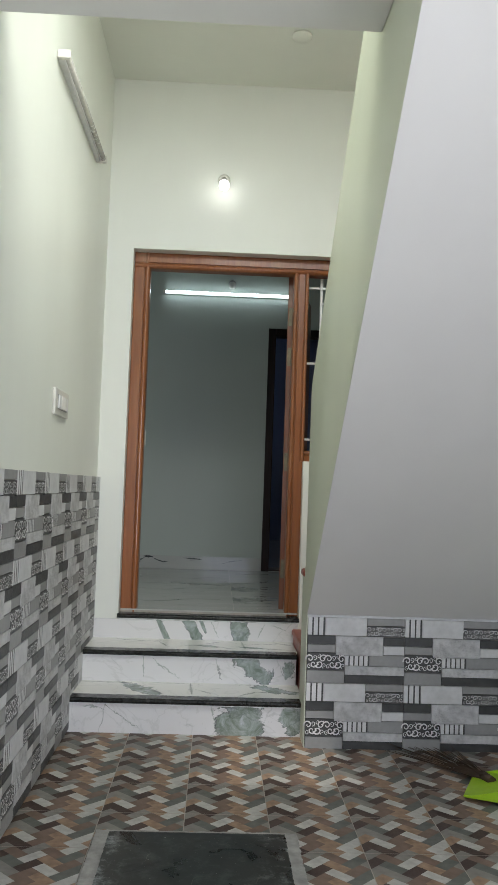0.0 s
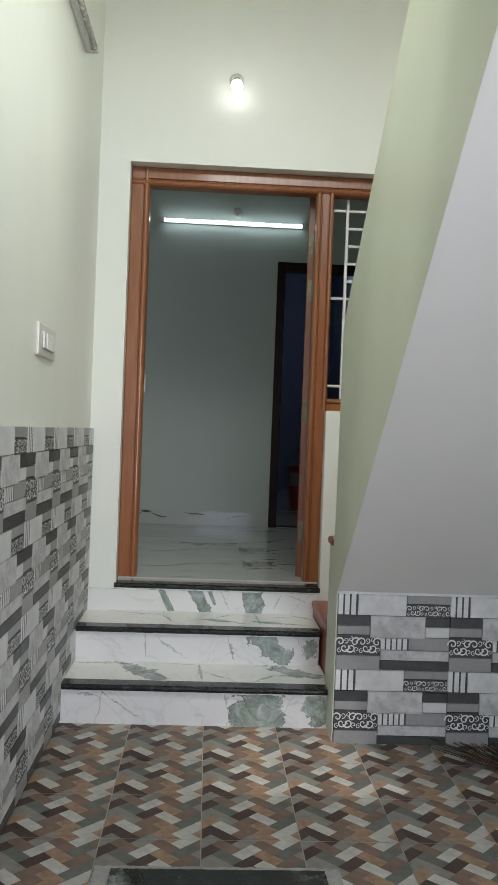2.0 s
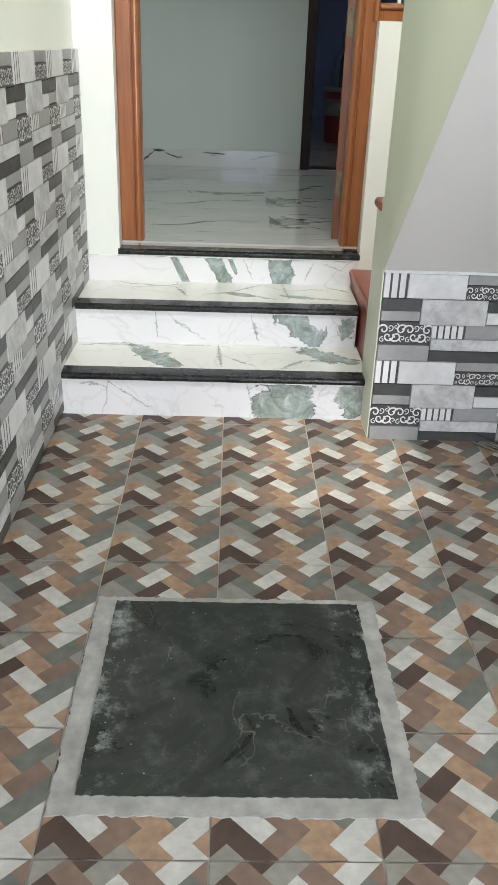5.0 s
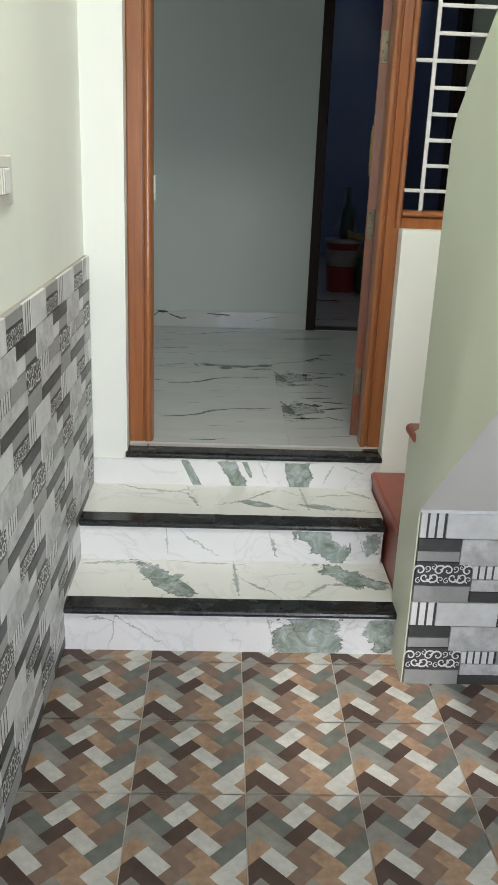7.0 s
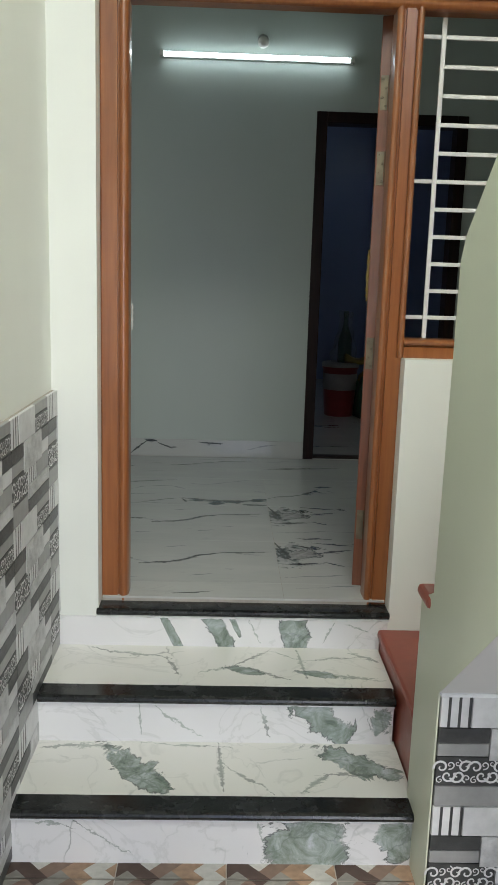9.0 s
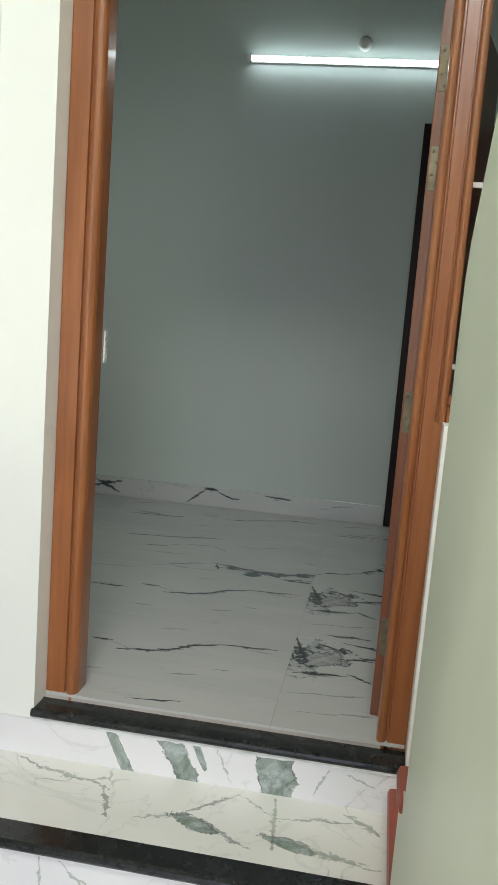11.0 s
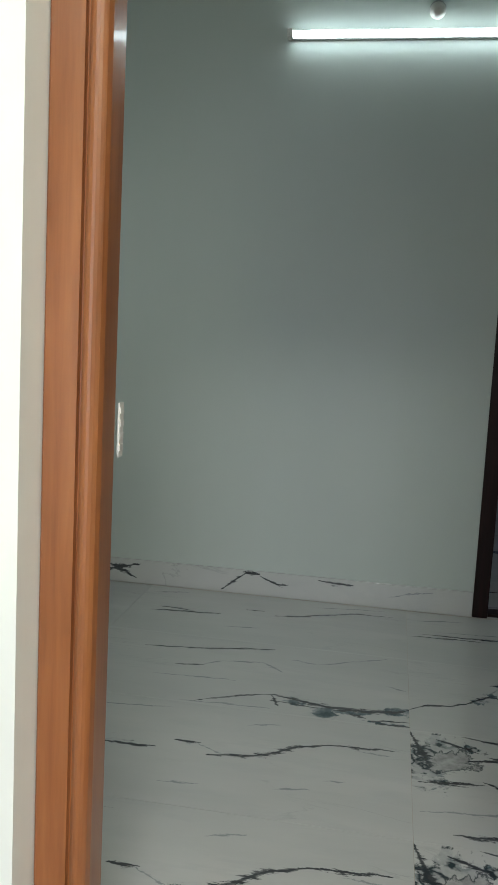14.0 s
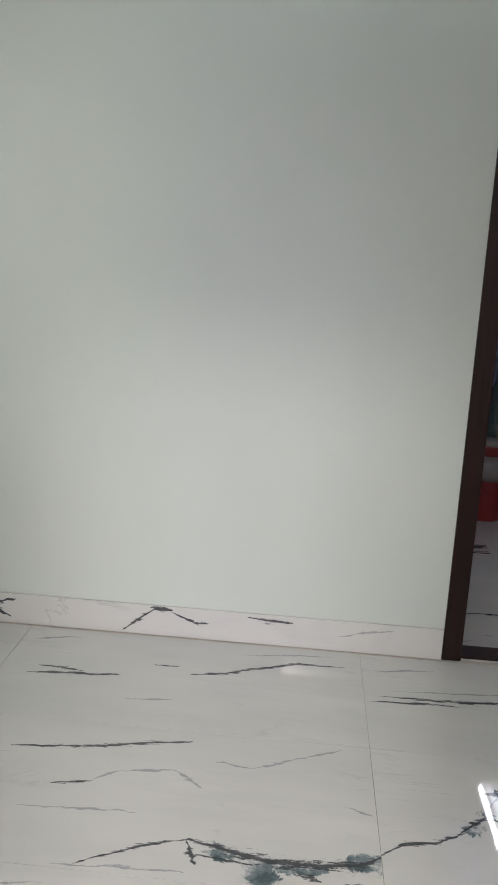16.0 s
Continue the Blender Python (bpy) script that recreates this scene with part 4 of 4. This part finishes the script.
PR_G = floor_print("floor_print_g", chain([(0.10, 0.262), (0.22, 0.275), (0.40, 0.300)], 0.012) + [((0.12, 0.315), (0.28, 0.300), 0.010, 0.012, 44.0, 0.1), ((0.50, 0.385), (0.58, 0.390), 0.006, 0.01, 45.0, 0.2)] + chain([(0.63, 0.345), (0.73, 0.365), (0.83, 0.415), (0.98, 0.484), (1.14, 0.487)], 0.010),
                   [((0.04, 0.51), (0.20, 0.545), 0.010, 0.03, 50.0, 0.2), ((0.45, 0.15), (0.60, 0.17), 0.006, 0.02, 51.0, 0.3), ((0.8, 0.52), (1.1, 0.56), 0.006, 0.03, 52.0, 0.3)])
PR_C = floor_print("floor_print_c", [((0.0, 0.53), (0.07, 0.28), 0.018, 0.04, 16.0, 0.1), ((0.02, 0.23), (0.2, 0.25), 0.014, 0.03, 17.0, 0.1), ((0.08, 0.50), (0.20, 0.44), 0.012, 0.03, 35.0, 0.1), ((0.16, 0.38), (0.34, 0.44), 0.016, 0.03, 18.0, 0.2), ((0.16, 0.54), (0.36, 0.50), 0.010, 0.03, 19.0, 0.1), ((0.20, 0.27), (0.28, 0.22), 0.008, 0.02, 36.0, 0.1), ((0.36, 0.525), (0.41, 0.48), 0.014, 0.012, 20.0, 0.0), ((0.10, -0.012), (0.27, -0.006), 0.012, 0.012, 71.0, 0.0), ((0.45, 0.44), (0.7, 0.35), 0.010, 0.03, 72.0, 0.2)],
                   [((0.3, 0.1), (0.8, 0.15), 0.006, 0.03, 21.0, 0.4), ((0.02, 0.08), (0.3, 0.12), 0.006, 0.03, 37.0, 0.3)], [((0.055, 0.37), (0.07, 0.17), -8, 0.55), ((0.14, 0.44), (0.08, 0.03), 15, 0.5)], (), [((0.118, 0.362), (0.066, 0.075), -30, 0.36, 9)], lift=0.06)
PR_D = floor_print("floor_print_d", chain([(0.0, 0.152), (0.065, 0.205), (0.145, 0.218), (0.215, 0.262)], 0.008) + [((0.20, 0.255), (0.29, 0.345), 0.011, 0.02, 65.0, 0.1), ((0.27, 0.34), (0.34, 0.30), 0.008, 0.02, 66.0, 0.2), ((0.29, 0.435), (0.39, 0.446), 0.014, 0.012, 67.0, 0.0)],
                   [((0.4, 0.2), (0.9, 0.28), 0.006, 0.03, 68.0, 0.4), ((0.27, 0.34), (0.33, 0.43), 0.008, 0.03, 69.0, 0.2), ((0.35, 0.36), (0.40, 0.31), 0.007, 0.02, 70.0, 0.2)], (), [((0.235, 0.285), (0.036, 0.024), 35, 0.7, 18), ((0.352, 0.442), (0.036, 0.016), 5, 0.7, 18), ((0.285, 0.34), (0.016, 0.02), 40, 0.7, 18)])
PR_E = floor_print("floor_print_e", [((0.05, 0.25), (0.26, 0.25), 0.008, 0.01, 27.0, 0.2), ((0.16, 0.24), (0.5, 0.28), 0.012, 0.014, 28.0, 0.15), ((0.02, 0.215), (0.3, 0.225), 0.009, 0.012, 39.0, 0.2)], [((0.1, 0.29), (0.5, 0.33), 0.006, 0.03, 29.0, 0.3), ((0.05, 0.42), (0.25, 0.46), 0.008, 0.03, 40.0, 0.2)], lift=0.06)


PR_F = floor_print("floor_print_plain", [((0.30, 0.27), (0.48, 0.30), 0.006, 0.012, 46.0, 0.3)], [((0.1, 0.1), (0.5, 0.16), 0.006, 0.03, 47.0, 0.4)])


room_meshes = {}


def room_tile(parent, x0, x1, y0, y1, mat, ox, oy):
    key = (round(x1 - x0, 3), round(y1 - y0, 3), mat.name, round(x0 - ox, 3), round(y0 - oy, 3))
    if key not in room_meshes:
        bm = boxes((x0 - ox + 0.0007, x1 - ox - 0.0007, y0 - oy + 0.0007, y1 - oy - 0.0007, -0.008, 0.0))
        room_meshes[key] = mesh_of(bm, "tile", mat)
    ob = part("tile", room_meshes[key], None, parent)
    ob.location = (ox, oy, FLOOR)


for r in range(4):
    y0 = JY + TH * r
    y1 = min(y0 + TH, YB - 0.0095)
    start = max(y0, Y0)
    for c in (-2, -1, 0, 1):
        x0 = JX + TW * c
        mats = {-2: (PR_C, PR_B, PR_A, PR_E), -1: (PR_A, PR_A, PR_B, PR_G), 0: (PR_C, PR_C, PR_D, PR_E), 1: (PR_B, PR_A, PR_C, PR_B)}[c]
        room_tile(room_floor, max(x0, -2.0), min(x0 + TW, 2.3), start, y1, mats[r], x0, y0)
room_tile(room_floor, DX0 + 0.003, JX, FY - 0.008, Y0, PR_F, -0.56, 4.66)
room_tile(room_floor, JX, DX1 - 0.003, FY - 0.008, Y0, PR_F, 0.14, 4.9)
room_tile(room_floor, DX1 - 0.003, 2.3, YF2, Y0, PR_F, 0.1, 4.72)
room_tile(room_floor, -2.0, DX0 + 0.003, YF2, Y0, PR_A, -2.0, 4.72)
for r in range(8):
    for c in range(2):
        y0 = YB + 0.002 + TH * r
        if y0 < YBB - 0.01:
            room_tile(blue_floor, -0.3 + TW * c, min(-0.3 + TW * (c + 1), XB), y0, min(y0 + TH, YBB), (PR_A, PR_E, PR_B)[(r + c) % 3], -0.3 + TW * c, y0)

# ---- dado tiles: 0.46 x 0.305 m, printed as stacked stone with scroll work ----
DW, DH = 0.475, 0.3158


def spiral(bm, cx, cy, r, turn, way, z, mat):
    pts = []
    for i in range(15):
        f = i / 14
        a = turn + way * f * 7.2
        pts.append((cx + r * (1 - 0.86 * f) * math.cos(a), cy + r * (1 - 0.86 * f) * math.sin(a), r * (0.165 - 0.06 * f), a))
    prev = None
    for x, y, w, a in pts:
        cur = (bm.verts.new((x + w * math.cos(a), y + w * math.sin(a), z)), bm.verts.new((x - w * math.cos(a), y - w * math.sin(a), z)))
        if prev:
            f = bm.faces.new((prev[0], prev[1], cur[1], cur[0]))
            f.material_index = mat
        prev = cur


def dado_mesh(w=DW, h=DH, name="tile"):
    """One tile in its own x, y plane, z out of the wall. Materials: light, rough, mid, dark, white."""
    bm = bmesh.new()

    def cell(x0, x1, y0, y1, mat, z=0.008):
        x0, x1 = x0 / 173 * DW + 0.0006, x1 / 173 * DW - 0.0006
        y1, y0 = DH - y0 / 115 * DH - 0.0006, DH - y1 / 115 * DH + 0.0006
        x1, y0 = min(x1, w - 0.0006), max(y0, DH - h)
        if x1 - x0 < 0.004 or y1 - y0 < 0.004:
            return None
        a = [bm.verts.new(p) for p in ((x0, y0, 0), (x1, y0, 0), (x1, y1, 0), (x0, y1, 0))]
        e = 0.0012
        b = [bm.verts.new(p) for p in ((x0 + e, y0 + e, z), (x1 - e, y0 + e, z), (x1 - e, y1 - e, z), (x0 + e, y1 - e, z))]
        for i in range(4):
            bm.faces.new((a[i], a[(i + 1) % 4], b[(i + 1) % 4], b[i])).material_index = mat
        bm.faces.new(b).material_index = mat
        return x0, x1, y0, y1

    def stripes(c, n, z=0.0085):
        if c:
            x0, x1, y0, y1 = c
            p = (x1 - x0) / n
            for i in range(n):
                q = [bm.verts.new(v) for v in ((x0 + p * (i + 0.72), y0, z), (x0 + p * (i + 1), y0, z), (x0 + p * (i + 1), y1, z), (x0 + p * (i + 0.72), y1, z))]
                bm.faces.new(q).material_index = 3

    def scroll(c, n, z=0.0088):
        if not c:
            return
        x0, x1, y0, y1 = c
        hh, p = (y1 - y0) / 2, (x1 - x0) / n
        for i in range(n):
            cx, cy, s = x0 + p * (i + 0.5), (y0 + y1) / 2, 1 if i % 2 else -1
            spiral(bm, cx + 0.18 * p, cy + 0.30 * hh * s, hh * 0.48, 0.5, s, z, 4)
            spiral(bm, cx - 0.22 * p, cy - 0.30 * hh * s, hh * 0.50, 3.4, s, z + 0.0002, 4)
            spiral(bm, cx + 0.30 * p, cy - 0.46 * hh * s, hh * 0.30, 4.4, -s, z + 0.0004, 4)
            spiral(bm, cx - 0.26 * p, cy + 0.58 * hh * s, hh * 0.26, 1.4, -s, z + 0.0004, 4)

    stripes(cell(0, 30, 0, 32, 4), 3)
    cell(30, 105, 0, 32, 0, 0.0095)
    cell(105, 173, 0, 13, 2)
    scroll(cell(105, 173, 13, 33, 3), 5)
    cell(0, 50, 32, 48, 3, 0.009)
    cell(0, 50, 48, 62, 2)
    cell(50, 135, 32, 66, 1, 0.010)
    cell(135, 173, 33, 48, 3, 0.009)
    cell(135, 173, 48, 64, 0)
    scroll(cell(0, 67, 62, 93, 3), 4)
    stripes(cell(67, 110, 66, 84, 4), 5)
    cell(110, 173, 64, 84, 2)
    cell(67, 173, 84, 100, 1, 0.0095)
    cell(0, 67, 93, 115, 2)
    cell(67, 173, 100, 115, 3, 0.009)
    me = bpy.data.meshes.new(name)
    bm.normal_update()
    bm.to_mesh(me)
    bm.free()
    for m in (D_LIGHT, D_ROUGH, D_MID, D_DARK, D_WHITE):
        me.materials.append(m)
    return me


FULL = dado_mesh()
bed = setting("wall_left_tile_bed", boxes((XL - 0.002, -0.644, -1.0, YF - 0.002, -0.003, 1.274)), GROUT, "thin grey grout bed behind the dado tiles")
DSTART = 4.663
LAST = dado_mesh(YF - 0.003 - DSTART)
turn_left = Matrix(((0, 0, 1, 0), (1, 0, 0, 0), (0, 1, 0, 0), (0, 0, 0, 1)))
for r in range(4):
    for c in range(0, 13):
        ob = part("tile", LAST if c == 0 else FULL, None, bed)
        ob.matrix_basis = Matrix.Translation((-0.644, DSTART - DW * c, 0.012 + DH * r)) @ turn_left
turn_front = Matrix(((1, 0, 0, 0), (0, 0, -1, 0), (0, 1, 0, 0), (0, 0, 0, 1)))
CUTW = dado_mesh(XR - PX - 0.006 - 2 * DW)
for r, z in ((0, 0.311), (1, -0.005)):
    for c in range(3):
        ob = part("tile", FULL if c < 2 else CUTW, None, panel)
        ob.matrix_parent_inverse = Matrix()
        ob.matrix_basis = Matrix.Translation((PX + 0.006 + DW * c, YT + 0.004, z)) @ turn_front

# ---- porch floor tiles: 0.3175 m with a printed block pattern ----
PW = 0.3145
MATS = (F_WHITE, F_BROWN, F_DARK, F_GREY, F_MID, F_TAN)


# colours of the printed blocks: columns from one edge of the tile to the other, each from the top down
COLUMNS = ((-0.15, 0, "DGMBT"), (0.05, 1, "MDMTD"), (0.25, 0, "BGMWD"), (0.45, 1, "MWDBB"), (0.65, 0, "BTWTT"), (0.85, 1, "WGBGW"), (1.05, 0, "BMGWT"))


def porch_tile():
    """Printed blocks, two to one, leaning to either side by columns and cut to one tile, all in one plane."""
    bm = bmesh.new()
    b = PW / (5 * math.sqrt(2))
    u, v = Vector((1, 1, 0)).normalized() * b, Vector((-1, 1, 0)).normalized() * b
    for x, lean, colours in COLUMNS:
        for i in range(-1, 6):
            c = Vector((x * PW, ((0.965 if lean else 0.865) - 0.2 * i) * PW, 0))
            p, q = (u, v * 0.5) if lean else (u * 0.5, v)
            f = bm.faces.new([bm.verts.new(w) for w in (c - p - q, c + p - q, c + p + q, c - p + q)])
            f.material_index = "WBDGMT".index(colours[i % 5])
    g = 0.0016
    for co, no in (((g, 0, 0), (-1, 0, 0)), ((PW - g, 0, 0), (1, 0, 0)), ((0, g, 0), (0, -1, 0)), ((0, PW - g, 0), (0, 1, 0))):
        bmesh.ops.bisect_plane(bm, geom=bm.verts[:] + bm.edges[:] + bm.faces[:], plane_co=co, plane_no=no, clear_outer=True)
    me = bpy.data.meshes.new("tile")
    for f in bm.faces:
        if f.normal.z < 0:
            f.normal_flip()
    bm.to_mesh(me)
    bm.free()
    for m in MATS:
        me.materials.append(m)
    return me


PT = porch_tile()
FX, FYT = -0.018, 3.695
for c in range(-3, 6):
    for r in range(-15, 3):
        x, y = FX + PW * c, FYT + PW * r
        if x > XR or x + PW < XL or y > 4.1:
            continue
        part("tile", PT, None, porch).location = (x, y, 0.0)
